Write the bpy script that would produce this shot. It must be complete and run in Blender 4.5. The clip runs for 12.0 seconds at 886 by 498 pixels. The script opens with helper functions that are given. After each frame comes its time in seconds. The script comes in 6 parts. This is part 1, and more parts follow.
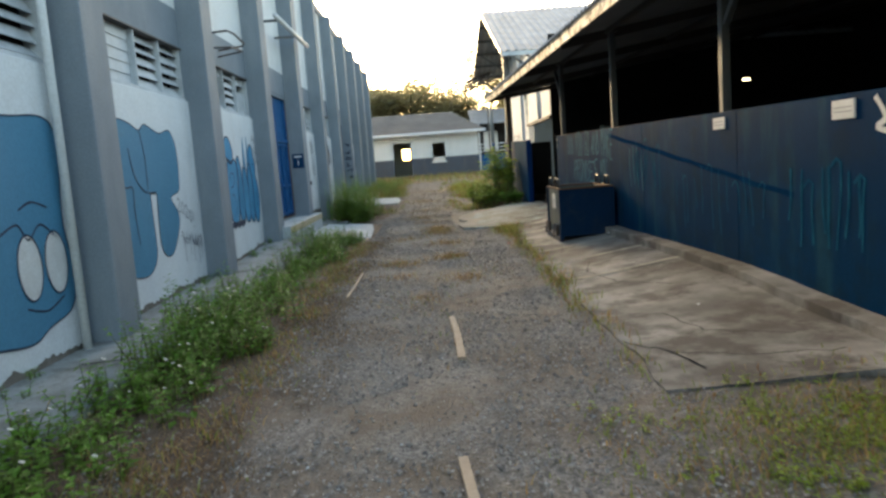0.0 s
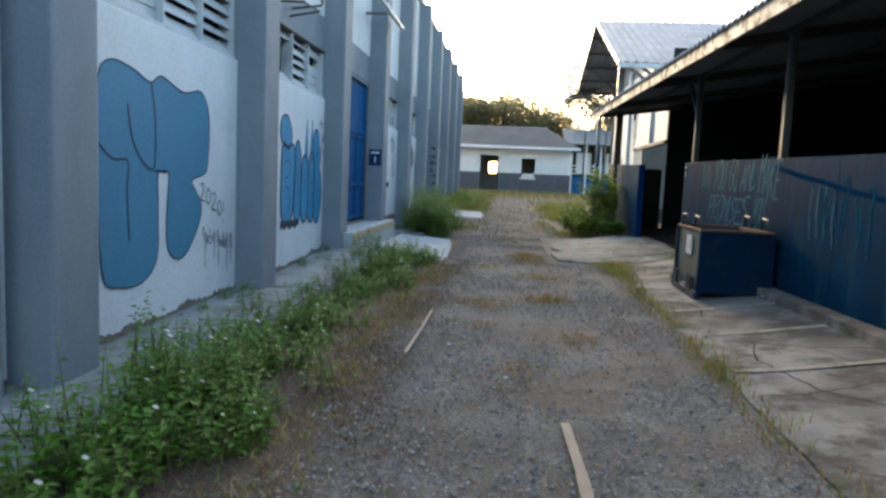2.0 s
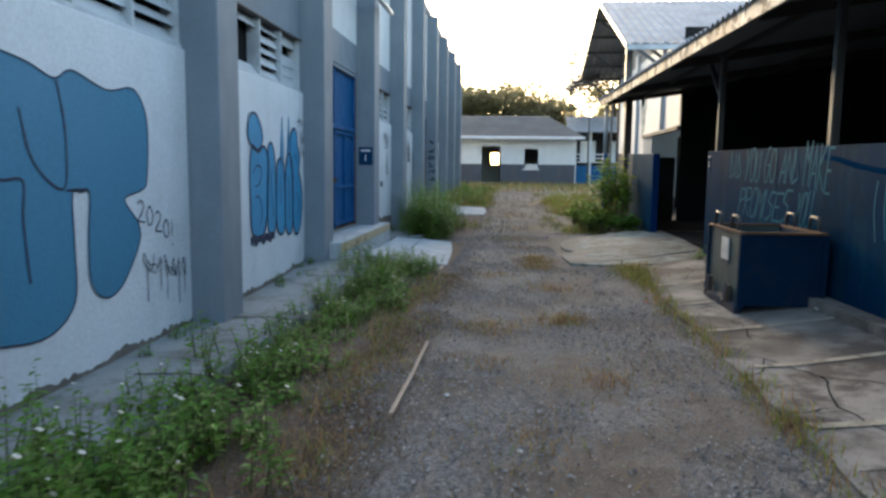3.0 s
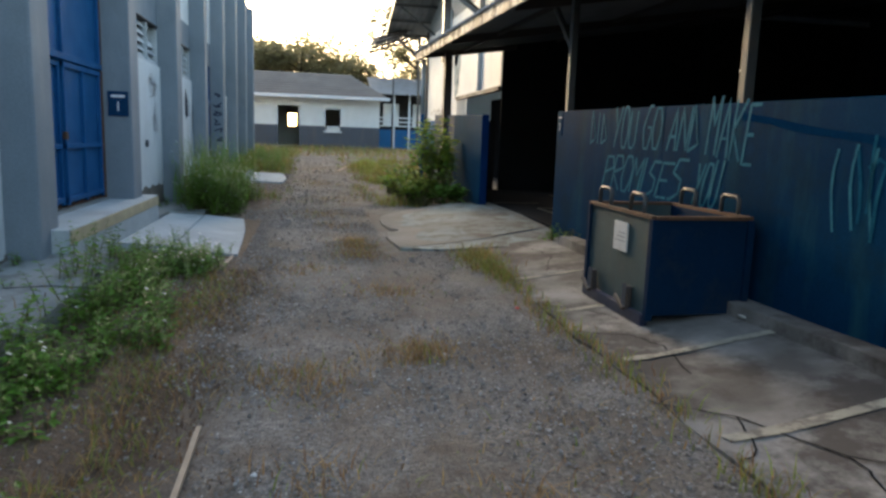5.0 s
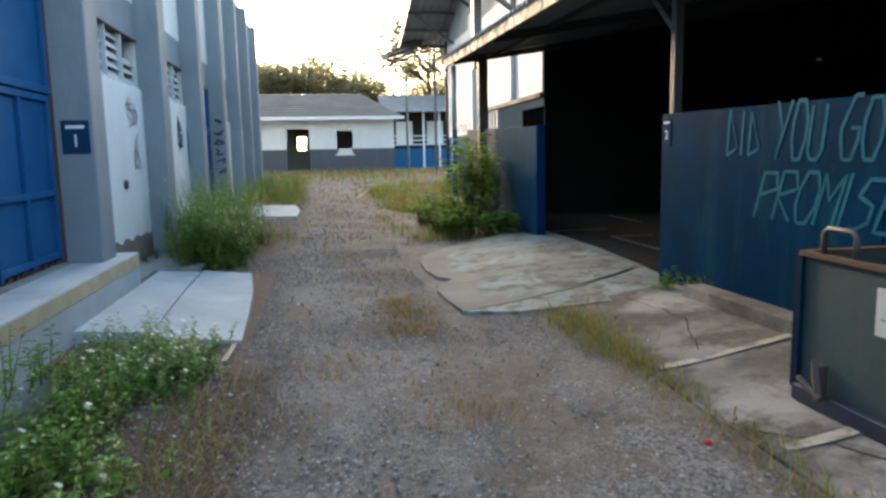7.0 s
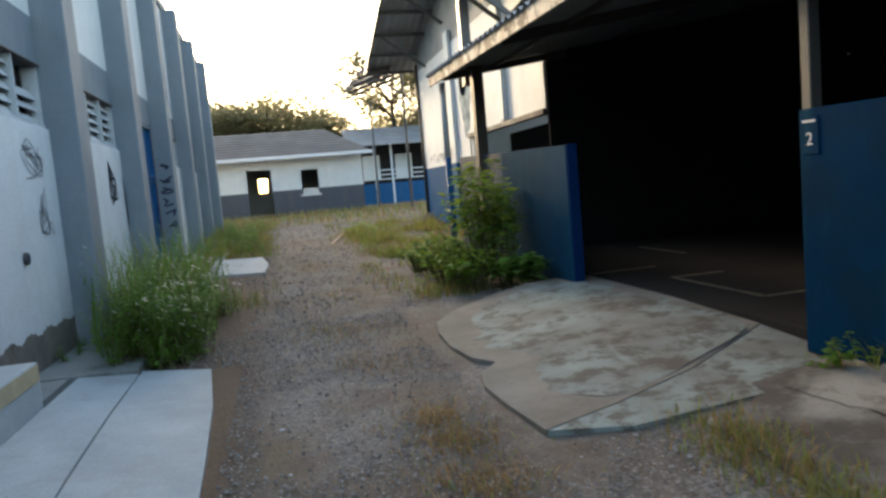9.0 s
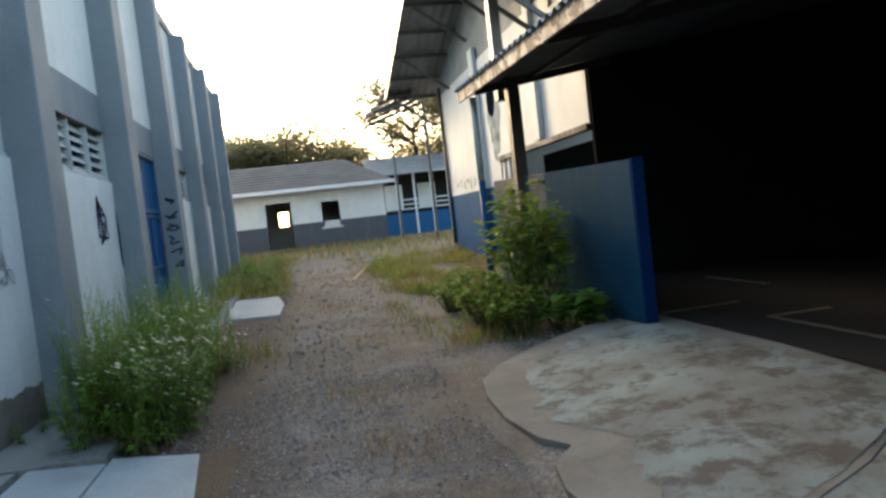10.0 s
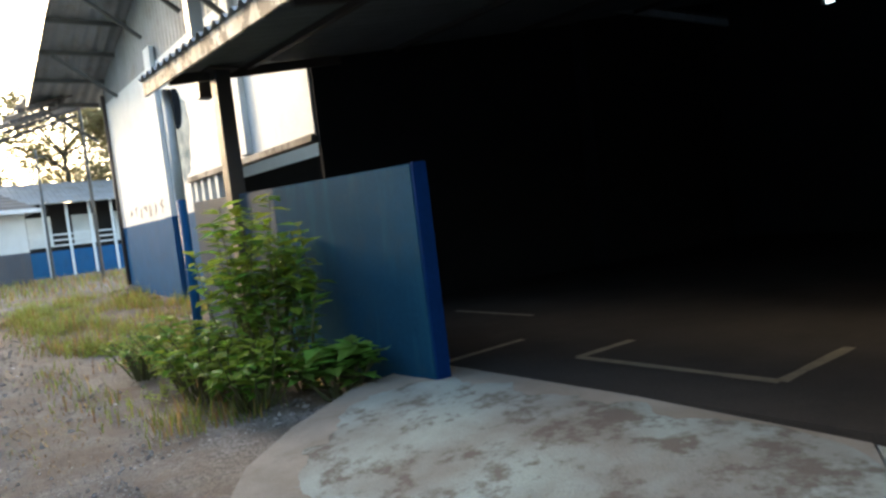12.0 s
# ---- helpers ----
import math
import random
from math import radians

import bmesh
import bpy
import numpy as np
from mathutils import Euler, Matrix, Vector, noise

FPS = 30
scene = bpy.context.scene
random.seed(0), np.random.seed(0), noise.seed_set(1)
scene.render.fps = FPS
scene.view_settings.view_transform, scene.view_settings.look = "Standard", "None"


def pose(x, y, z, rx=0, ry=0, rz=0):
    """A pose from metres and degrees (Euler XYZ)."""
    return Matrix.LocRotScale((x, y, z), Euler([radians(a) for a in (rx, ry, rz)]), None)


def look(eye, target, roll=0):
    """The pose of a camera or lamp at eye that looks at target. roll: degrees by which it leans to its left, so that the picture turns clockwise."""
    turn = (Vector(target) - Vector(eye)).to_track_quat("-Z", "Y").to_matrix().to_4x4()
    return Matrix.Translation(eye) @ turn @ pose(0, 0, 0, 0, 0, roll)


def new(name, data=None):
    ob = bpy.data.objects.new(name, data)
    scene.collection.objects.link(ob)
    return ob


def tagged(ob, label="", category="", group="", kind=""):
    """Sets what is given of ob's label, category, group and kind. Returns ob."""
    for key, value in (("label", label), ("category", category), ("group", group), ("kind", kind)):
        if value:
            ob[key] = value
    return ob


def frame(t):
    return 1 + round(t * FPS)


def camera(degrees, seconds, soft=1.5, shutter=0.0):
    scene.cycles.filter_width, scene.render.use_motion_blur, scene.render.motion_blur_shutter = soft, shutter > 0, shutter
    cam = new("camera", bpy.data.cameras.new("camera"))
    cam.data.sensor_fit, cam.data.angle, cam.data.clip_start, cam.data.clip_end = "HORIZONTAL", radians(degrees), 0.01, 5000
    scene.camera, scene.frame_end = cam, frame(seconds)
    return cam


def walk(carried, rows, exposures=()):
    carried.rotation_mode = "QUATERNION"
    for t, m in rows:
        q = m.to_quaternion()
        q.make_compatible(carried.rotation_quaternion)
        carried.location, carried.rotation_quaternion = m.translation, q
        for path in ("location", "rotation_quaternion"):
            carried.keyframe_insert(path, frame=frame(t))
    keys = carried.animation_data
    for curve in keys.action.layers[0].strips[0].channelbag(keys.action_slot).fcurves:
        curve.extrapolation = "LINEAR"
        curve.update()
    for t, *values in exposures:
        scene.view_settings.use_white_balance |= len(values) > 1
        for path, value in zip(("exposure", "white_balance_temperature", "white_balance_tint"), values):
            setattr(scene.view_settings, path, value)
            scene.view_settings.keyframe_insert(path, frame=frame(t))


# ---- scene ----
cam = camera(65.0, 12.0, soft=2.7, shutter=0.3)
PATH = [
    (0, (0.149, 0.61, 1.329), (0.169, 2.595, 1.086), -4.2),
    (0.5, (0.095, 1.247, 1.333), (0.057, 3.227, 1.06), -3.2),
    (1, (-0.035, 1.719, 1.255), (-0.093, 3.695, 0.952), 2.0),
    (1.5, (-0.059, 2.295, 1.281), (-0.178, 4.282, 1.091), 0.4),
    (2, (-0.107, 2.86, 1.288), (-0.294, 4.841, 1.085), 2.5),
    (2.5, (-0.194, 3.383, 1.351), (-0.416, 5.358, 1.127), -1.1),
    (3, (-0.144, 3.988, 1.398), (-0.343, 5.965, 1.171), 0.7),
    (3.5, (-0.193, 4.673, 1.335), (-0.174, 6.663, 1.134), -1.4),
    (3.7, (-0.215, 4.869, 1.351), (-0.122, 6.853, 1.115), -1.6),
    (5.5, (-0.336, 6.989, 1.321), (0.089, 8.914, 0.982), 2.2),
    (6, (-0.307, 7.589, 1.338), (0.148, 9.499, 0.957), 1.5),
    (6.5, (-0.377, 8.165, 1.376), (-0.07, 10.116, 1.058), -1.3),
    (8.3, (-0.519, 10.243, 1.4), (-0.051, 12.18, 1.235), -0.5),
    (8.5, (-0.502, 10.512, 1.423), (-0.055, 12.457, 1.303), -0.4),
    (9, (-0.575, 11.004, 1.438), (-0.139, 12.947, 1.252), -4.9),
    (9.5, (-0.55, 11.573, 1.447), (-0.168, 13.534, 1.351), -5.1),
    (10, (-0.445, 12.349, 1.432), (-0.064, 14.31, 1.335), -6.5),
    (10.5, (-0.508, 12.838, 1.491), (-0.036, 14.78, 1.414), -9.9),
    (11, (-0.399, 13.395, 1.447), (0.424, 15.212, 1.297), -5.8),
    (11.5, (-0.33, 13.9, 1.43), (0.819, 15.534, 1.336), -5.7),
    (12, (-0.284, 14.399, 1.382), (0.928, 15.987, 1.278), -6.9),
]
walk(cam, [(t, look(eye, target, roll)) for t, eye, target, roll in PATH], [(0, 2.77, 8500, 8), (0.5, 2.75, 8500, 8), (1, 2.7, 7550, 10), (2.5, 2.77, 7200, 10), (3.5, 2.52, 7250, 10), (5.5, 2.67, 7650, 10), (6, 3.2, 7650, 10), (6.5, 3.17, 7550, 10), (8.5, 2.68, 7450, 10), (9.5, 2.68, 7950, 10), (10.5, 2.45, 7650, 10), (11, 2.35, 7550, 10), (11.5, 3.11, 7550, 10), (12, 3.25, 7500, 10)])

# ---- light ----
SUN_ELEV, SUN_HEAD = radians(13), radians(-16)  # low hazy sun ahead
world = bpy.data.worlds.new("sky")
scene.world = world
world.use_nodes = True
wn = world.node_tree.nodes
sky = wn.new("ShaderNodeTexSky")
sky.sky_type = 'NISHITA'
sky.sun_disc = False
sky.sun_elevation = SUN_ELEV
sky.sun_rotation = SUN_HEAD
sky.air_density, sky.dust_density, sky.ozone_density = 1.0, 2.6, 1.5
wn["Background"].inputs[1].default_value = 0.15
world.node_tree.links.new(sky.outputs[0], wn["Background"].inputs[0])

sun = new("sun", bpy.data.lights.new("sun", 'SUN'))
sun.data.energy = 0.6
sun.data.angle = radians(12)
sun.data.color = (1.0, 0.84, 0.64)
sdir = Vector((math.sin(SUN_HEAD) * math.cos(SUN_ELEV), math.cos(SUN_HEAD) * math.cos(SUN_ELEV), math.sin(SUN_ELEV)))
sun.rotation_euler = sdir.to_track_quat("Z", "Y").to_euler()


# ---- materials ----
def material(name, base, other=None, rough=0.7, scale=6.0, amount=0.5, fine=60.0, bump=0.2, metal=0.0,
             streak=0.0, streak_col=(0.3, 0.3, 0.3), stain=0.0, stain_col=(0.05, 0.045, 0.04), coat=0.0, vary=0.0, depth=0.01, spec=0.4, stain_scale=2.3, crisp=0.14, sheer=0.0, stain_from=0.52):
    """Two scales of variation, optional vertical run marks and stains, and a fine relief."""
    m = bpy.data.materials.new(name)
    m.use_nodes = True
    nt = m.node_tree
    N, L = nt.nodes, nt.links
    p = N["Principled BSDF"]
    geo = N.new("ShaderNodeNewGeometry")
    other = other or tuple(c * 0.7 for c in base)

    def noise_tex(sc, detail=5.0, vec=None, rgh=0.6):
        n = N.new("ShaderNodeTexNoise")
        n.inputs["Scale"].default_value = sc
        n.inputs["Detail"].default_value = detail
        n.inputs["Roughness"].default_value = rgh
        L.new(vec or geo.outputs["Position"], n.inputs["Vector"])
        return n

    def ramp(src, lo, hi):
        r = N.new("ShaderNodeMapRange")
        r.inputs["From Min"].default_value, r.inputs["From Max"].default_value = lo, hi
        L.new(src, r.inputs["Value"])
        return r.outputs["Result"]

    def mix(fac, a, b, mode='MIX'):
        x = N.new("ShaderNodeMix")
        x.data_type, x.blend_type = 'RGBA', mode
        for sock, val in ((x.inputs[0], fac), (x.inputs[6], a), (x.inputs[7], b)):
            if hasattr(val, "is_linked"):
                L.new(val, sock)
            else:
                sock.default_value = val if isinstance(val, float) else (*val, 1)
        return x.outputs[2]

    big = noise_tex(scale)
    small = noise_tex(fine, 3)
    col = mix(ramp(big.outputs["Fac"], 0.5 - 0.5 * (1 - amount) - 0.05, 0.5 + 0.5 * (1 - amount) + 0.05), base, other)
    col = mix(ramp(small.outputs["Fac"], 0.35, 0.75), col, mix(0.35, col, tuple(c * 0.45 for c in base)))
    if streak:
        mp = N.new("ShaderNodeMapping")
        mp.inputs["Scale"].default_value = (3.4, 3.4, 0.6)
        L.new(geo.outputs["Position"], mp.inputs["Vector"])
        st = noise_tex(1.0, 6, mp.outputs["Vector"], 0.65)
        f = N.new("ShaderNodeMath")
        f.operation = 'MULTIPLY'
        f.inputs[1].default_value = streak
        L.new(ramp(st.outputs["Fac"], 0.5, 0.68), f.inputs[0])
        col = mix(f.outputs[0], col, streak_col)
    if stain:
        sn = noise_tex(stain_scale, 8, None, 0.72)
        f = N.new("ShaderNodeMath")
        f.operation = 'MULTIPLY'
        f.inputs[1].default_value = stain
        L.new(ramp(sn.outputs["Fac"], stain_from, stain_from + crisp), f.inputs[0])
        col = mix(f.outputs[0], col, stain_col)
    if vary:
        oi = N.new("ShaderNodeNewGeometry")
        hsv = N.new("ShaderNodeHueSaturation")
        v = N.new("ShaderNodeMapRange")
        v.inputs["To Min"].default_value, v.inputs["To Max"].default_value = 1 - vary, 1 + vary
        L.new(oi.outputs["Random Per Island"], v.inputs["Value"])
        L.new(v.outputs["Result"], hsv.inputs["Value"])
        h = N.new("ShaderNodeMapRange")
        h.inputs["To Min"].default_value, h.inputs["To Max"].default_value = 0.5 - vary * 0.06, 0.5 + vary * 0.04
        L.new(oi.outputs["Random Per Island"], h.inputs["Value"])
        L.new(h.outputs["Result"], hsv.inputs["Hue"])
        L.new(col, hsv.inputs["Color"])
        col = hsv.outputs["Color"]
    L.new(col, p.inputs["Base Color"])
    L.new(ramp(small.outputs["Fac"], 0.0, 1.0), p.inputs["Roughness"])
    rr = N.new("ShaderNodeMapRange")
    rr.inputs["To Min"].default_value, rr.inputs["To Max"].default_value = max(rough - 0.12, 0.05), min(rough + 0.12, 1)
    L.new(big.outputs["Fac"], rr.inputs["Value"])
    L.new(rr.outputs["Result"], p.inputs["Roughness"])
    p.inputs["Metallic"].default_value = metal
    p.inputs["Coat Weight"].default_value = coat
    p.inputs["Specular IOR Level"].default_value = spec
    if sheer:  # light shines through thin leaves
        tr = N.new("ShaderNodeBsdfTranslucent")
        L.new(col, tr.inputs["Color"])
        ms = N.new("ShaderNodeMixShader")
        ms.inputs[0].default_value = sheer
        L.new(p.outputs[0], ms.inputs[1])
        L.new(tr.outputs[0], ms.inputs[2])
        L.new(ms.outputs[0], N["Material Output"].inputs["Surface"])
    if bump:
        b = N.new("ShaderNodeBump")
        b.inputs["Strength"].default_value = bump
        b.inputs["Distance"].default_value = depth
        L.new(small.outputs["Fac"], b.inputs["Height"])
        L.new(b.outputs["Normal"], p.inputs["Normal"])
    return m


WHITE = material("white_wall_paint", (0.66, 0.70, 0.72), (0.55, 0.60, 0.63), 0.75, 1.6, 0.5, 40, 0.25, streak=0.16, streak_col=(0.34, 0.35, 0.34), stain=0.18, stain_col=(0.40, 0.40, 0.38))
GREY = material("grey_wall_paint", (0.178, 0.226, 0.268), (0.14, 0.18, 0.218), 0.72, 2.2, 0.5, 50, 0.25, streak=0.25, streak_col=(0.27, 0.29, 0.31), stain=0.15, stain_col=(0.10, 0.11, 0.12))
BLUE = material("blue_sheet_paint", (0.001, 0.034, 0.082), (0.0008, 0.021, 0.057), 0.5, 0.9, 0.75, 45, 0.08, streak=0.75, streak_col=(0.012, 0.060, 0.082), stain=0.55, stain_col=(0.006, 0.022, 0.038), spec=0.008, stain_from=0.48)
DOOR_BLUE = material("blue_gate_paint", (0.003, 0.095, 0.25), (0.002, 0.07, 0.19), 0.45, 2.5, 0.5, 60, 0.1, streak=0.12, streak_col=(0.06, 0.15, 0.25), spec=0.08)
WALL_BLUE = material("blue_wall_paint", (0.012, 0.10, 0.24), (0.015, 0.08, 0.18), 0.75, 2.0, 0.5, 40, 0.25, streak=0.2, streak_col=(0.05, 0.11, 0.18), stain=0.15, spec=0.03)
MURAL = material("mural_blue_paint", (0.028, 0.21, 0.345), (0.04, 0.185, 0.30), 0.7, 1.5, 0.5, 45, 0.2, streak=0.1, streak_col=(0.12, 0.22, 0.32))
MURAL_BRIGHT = material("mural_bright_blue_paint", (0.02, 0.27, 0.48), (0.022, 0.215, 0.39), 0.7, 3, 0.5, 45, 0.2)
INK = material("dark_ink_paint", (0.012, 0.025, 0.06), (0.02, 0.03, 0.06), 0.7, 8, 0.5, 60, 0.1)
PENCIL = material("grey_scribble_paint", (0.22, 0.24, 0.27), (0.3, 0.32, 0.34), 0.8, 8, 0.5, 60, 0.0)
SPRAY = material("turquoise_spray_paint", (0.013, 0.155, 0.215), (0.006, 0.075, 0.125), 0.6, 9, 0.6, 90, 0.0, spec=0.03)
CONCRETE = material("old_concrete", (0.285, 0.265, 0.245), (0.10, 0.09, 0.08), 0.85, 0.9, 0.9, 55, 0.5, stain=0.9, stain_col=(0.06, 0.05, 0.044), stain_scale=1.4, crisp=0.11, stain_from=0.47)
APRON = material("painted_concrete_apron", (0.245, 0.305, 0.295), (0.17, 0.165, 0.15), 0.8, 1.2, 0.88, 70, 0.8, stain=0.85, stain_col=(0.082, 0.066, 0.055), stain_scale=4.0, crisp=0.1, stain_from=0.485)
SANDY = material("sandy_concrete", (0.255, 0.238, 0.21), (0.18, 0.158, 0.132), 0.9, 1.6, 0.8, 80, 0.7, stain=0.5, stain_col=(0.12, 0.095, 0.075), stain_scale=3.0, crisp=0.15)
PALE_SLAB = material("pale_concrete_slab", (0.38, 0.44, 0.465), (0.29, 0.335, 0.35), 0.8, 1.8, 0.7, 50, 0.4, stain=0.4, stain_col=(0.25, 0.25, 0.24))
SIDEWALK = material("mossy_sidewalk_concrete", (0.25, 0.28, 0.285), (0.17, 0.19, 0.185), 0.85, 1.5, 0.5, 45, 0.6, stain=0.7, stain_col=(0.07, 0.07, 0.055), stain_from=0.48)
# Far darker than bare concrete: the shade under the roof is in this colour.
FLOOR = material("shed_floor_with_shade", (0.048, 0.044, 0.041), (0.032, 0.029, 0.028), 0.95, 1.2, 0.5, 50, 0.3, stain=0.3, spec=0.0)
LINE = material("worn_line_paint", (0.42, 0.39, 0.31), (0.28, 0.255, 0.21), 0.85, 9, 0.7, 80, 0.3, stain=0.85, stain_col=(0.15, 0.13, 0.112), stain_scale=7.0, crisp=0.08, stain_from=0.5)
FLOOR_LINE = material("faded_floor_line", (0.16, 0.138, 0.095), (0.10, 0.085, 0.065), 0.8, 10, 0.7, 80, 0.2)
YELLOW = material("yellow_edge_paint", (0.46, 0.39, 0.24), (0.34, 0.29, 0.20), 0.8, 6, 0.6, 60, 0.3)
SHEET = material("weathered_sheet_metal", (0.30, 0.32, 0.34), (0.20, 0.20, 0.20), 0.55, 1.8, 0.5, 40, 0.1, metal=0.3, stain=0.3, stain_col=(0.16, 0.10, 0.06))
DARK_SHEET = material("grey_roof_underside", (0.23, 0.24, 0.255), (0.15, 0.155, 0.165), 0.7, 1.8, 0.5, 40, 0.1)
FASCIA = material("peeling_fascia_wood", (0.72, 0.68, 0.60), (0.42, 0.33, 0.23), 0.75, 3.0, 0.8, 60, 0.5, streak=0.5, streak_col=(0.10, 0.065, 0.045), stain=0.9, stain_col=(0.06, 0.042, 0.032), stain_scale=3.6, crisp=0.05, stain_from=0.5)
STEEL = material("grey_painted_steel", (0.08, 0.086, 0.09), (0.07, 0.07, 0.07), 0.55, 3, 0.5, 50, 0.1, metal=0.2, stain=0.3, stain_col=(0.13, 0.08, 0.05))
DARK_STEEL = material("dark_rusty_steel", (0.05, 0.05, 0.055), (0.09, 0.06, 0.045), 0.6, 4, 0.5, 50, 0.2, metal=0.2)
RUST = material("rusty_steel", (0.125, 0.058, 0.03), (0.06, 0.035, 0.026), 0.8, 6, 0.6, 60, 0.4)
BIN_GREEN = material("faded_green_bin_paint", (0.042, 0.088, 0.098), (0.034, 0.058, 0.062), 0.5, 3, 0.5, 50, 0.1, streak=0.3, streak_col=(0.09, 0.10, 0.09), stain=0.3, stain_col=(0.04, 0.03, 0.025))
GATE_BLUE = material("lighter_gate_blue_paint", (0.004, 0.056, 0.118), (0.012, 0.05, 0.085), 0.6, 0.9, 0.7, 45, 0.08, streak=0.6, streak_col=(0.012, 0.085, 0.125), stain=0.25, stain_col=(0.04, 0.055, 0.07), spec=0.008)
# Greyer gate panel: the sky's glancing sheen is mixed into the paint colour.
SHEEN_BLUE_GREY = material("blue_grey_with_sheen", (0.065, 0.082, 0.10), (0.03, 0.062, 0.105), 0.6, 0.9, 0.7, 45, 0.08, streak=0.5, streak_col=(0.07, 0.075, 0.078), stain=0.4, stain_col=(0.03, 0.035, 0.04), spec=0.03)
BIN_BLUE = material("dark_blue_bin_paint", (0.001, 0.022, 0.062), (0.003, 0.018, 0.042), 0.6, 3, 0.5, 50, 0.1, stain=0.3, spec=0.05)
PAPER = material("old_white_paper", (0.62, 0.64, 0.64), (0.5, 0.5, 0.48), 0.8, 9, 0.5, 60, 0.05)
SIGN_BLUE = material("sign_blue", (0.003, 0.04, 0.10), (0.003, 0.032, 0.08), 0.5, 6, 0.5, 60, 0.05, spec=0.05)
FOOT = material("dirty_peeled_plaster", (0.19, 0.175, 0.155), (0.12, 0.105, 0.09), 0.9, 5, 0.7, 50, 0.5, stain=0.6)
SIGN_WHITE = material("sign_white", (0.7, 0.72, 0.74), (0.6, 0.62, 0.64), 0.6, 8, 0.5, 60, 0.05)
# Near black for unlit interiors: shade put in as colour; also real cracks.
SHADE_AND_CRACK = material("shade_and_crack_dark", (0.03, 0.03, 0.032), (0.02, 0.02, 0.02), 0.95, 1.5, 0.5, 40, 0.1, spec=0.0)
WOOD = material("bleached_wood", (0.42, 0.33, 0.25), (0.30, 0.22, 0.16), 0.8, 8, 0.5, 70, 0.4)
LOUVRE = material("louvre_slat_paint", (0.52, 0.57, 0.60), (0.36, 0.40, 0.43), 0.6, 5, 0.5, 60, 0.1, stain=0.35, stain_col=(0.15, 0.16, 0.17))
GLASS_WHITE = material("frosted_pane", (0.62, 0.66, 0.68), (0.5, 0.54, 0.56), 0.25, 4, 0.5, 60, 0.02)
HOUSE_DADO = material("slate_blue_dado_paint", (0.06, 0.085, 0.12), (0.075, 0.075, 0.085), 0.75, 1.2, 0.6, 40, 0.2, streak=0.3, streak_col=(0.12, 0.11, 0.10))
ROOF_TILE = material("old_house_roof", (0.20, 0.17, 0.15), (0.13, 0.11, 0.10), 0.8, 1.2, 0.5, 30, 0.4)
LEAF = material("green_leaves", (0.14, 0.29, 0.032), (0.08, 0.19, 0.022), 0.5, 3, 0.5, 30, 0.0, vary=0.35, sheer=0.45)
LEAF_DARK = material("bush_leaves", (0.16, 0.32, 0.06), (0.11, 0.24, 0.045), 0.42, 3, 0.5, 30, 0.0, vary=0.4, sheer=0.45)
LEAF_YELLOW = material("young_yellow_leaves", (0.30, 0.39, 0.05), (0.20, 0.31, 0.045), 0.5, 3, 0.5, 30, 0.0, vary=0.3, sheer=0.45)
GRASS = material("grass_blades", (0.25, 0.29, 0.06), (0.17, 0.23, 0.05), 0.6, 1.2, 0.5, 30, 0.0, vary=0.4, sheer=0.4)
STRAW = material("dry_grass", (0.40, 0.24, 0.105), (0.29, 0.185, 0.08), 0.7, 2, 0.5, 30, 0.0, vary=0.4, sheer=0.3)
PETAL = material("white_petals", (0.75, 0.76, 0.72), (0.65, 0.66, 0.6), 0.6, 6, 0.5, 40, 0.0)
STEM = material("green_stems", (0.10, 0.12, 0.04), (0.09, 0.075, 0.04), 0.7, 6, 0.5, 40, 0.1)
BARK = material("tree_bark", (0.10, 0.08, 0.06), (0.06, 0.05, 0.04), 0.9, 4, 0.5, 40, 0.5)
# Lightened leaf colour: distant haze and glare are put into it.
FAR_LEAF = material("far_leaves_with_haze", (0.30, 0.28, 0.16), (0.22, 0.22, 0.13), 0.6, 1, 0.5, 20, 0.0, vary=0.3, sheer=0.5)
STONE = material("gravel_stones", (0.30, 0.272, 0.25), (0.21, 0.185, 0.17), 0.85, 3, 0.5, 50, 0.2, vary=0.35)
NAVY = material("navy_post_paint", (0.002, 0.03, 0.125), (0.002, 0.024, 0.09), 0.6, 3, 0.5, 50, 0.1, spec=0.02)
PALE_STONE = material("pale_gravel", (0.44, 0.41, 0.385), (0.34, 0.31, 0.29), 0.8, 3, 0.5, 50, 0.2, vary=0.3)
for leafy in (LEAF, LEAF_DARK, LEAF_YELLOW, GRASS, STRAW, FAR_LEAF, PETAL):
    bs = leafy.node_tree.nodes["Principled BSDF"]
    tr = leafy.node_tree.nodes.new("ShaderNodeBsdfTranslucent")
    ad = leafy.node_tree.nodes.new("ShaderNodeMixShader")
    ad.inputs[0].default_value = 0.6 if leafy is FAR_LEAF else 0.45
    col_link = bs.inputs["Base Color"].links[0].from_socket
    leafy.node_tree.links.new(col_link, tr.inputs[0])
    leafy.node_tree.links.new(bs.outputs[0], ad.inputs[1])
    leafy.node_tree.links.new(tr.outputs[0], ad.inputs[2])
    leafy.node_tree.links.new(ad.outputs[0], leafy.node_tree.nodes["Material Output"].inputs[0])


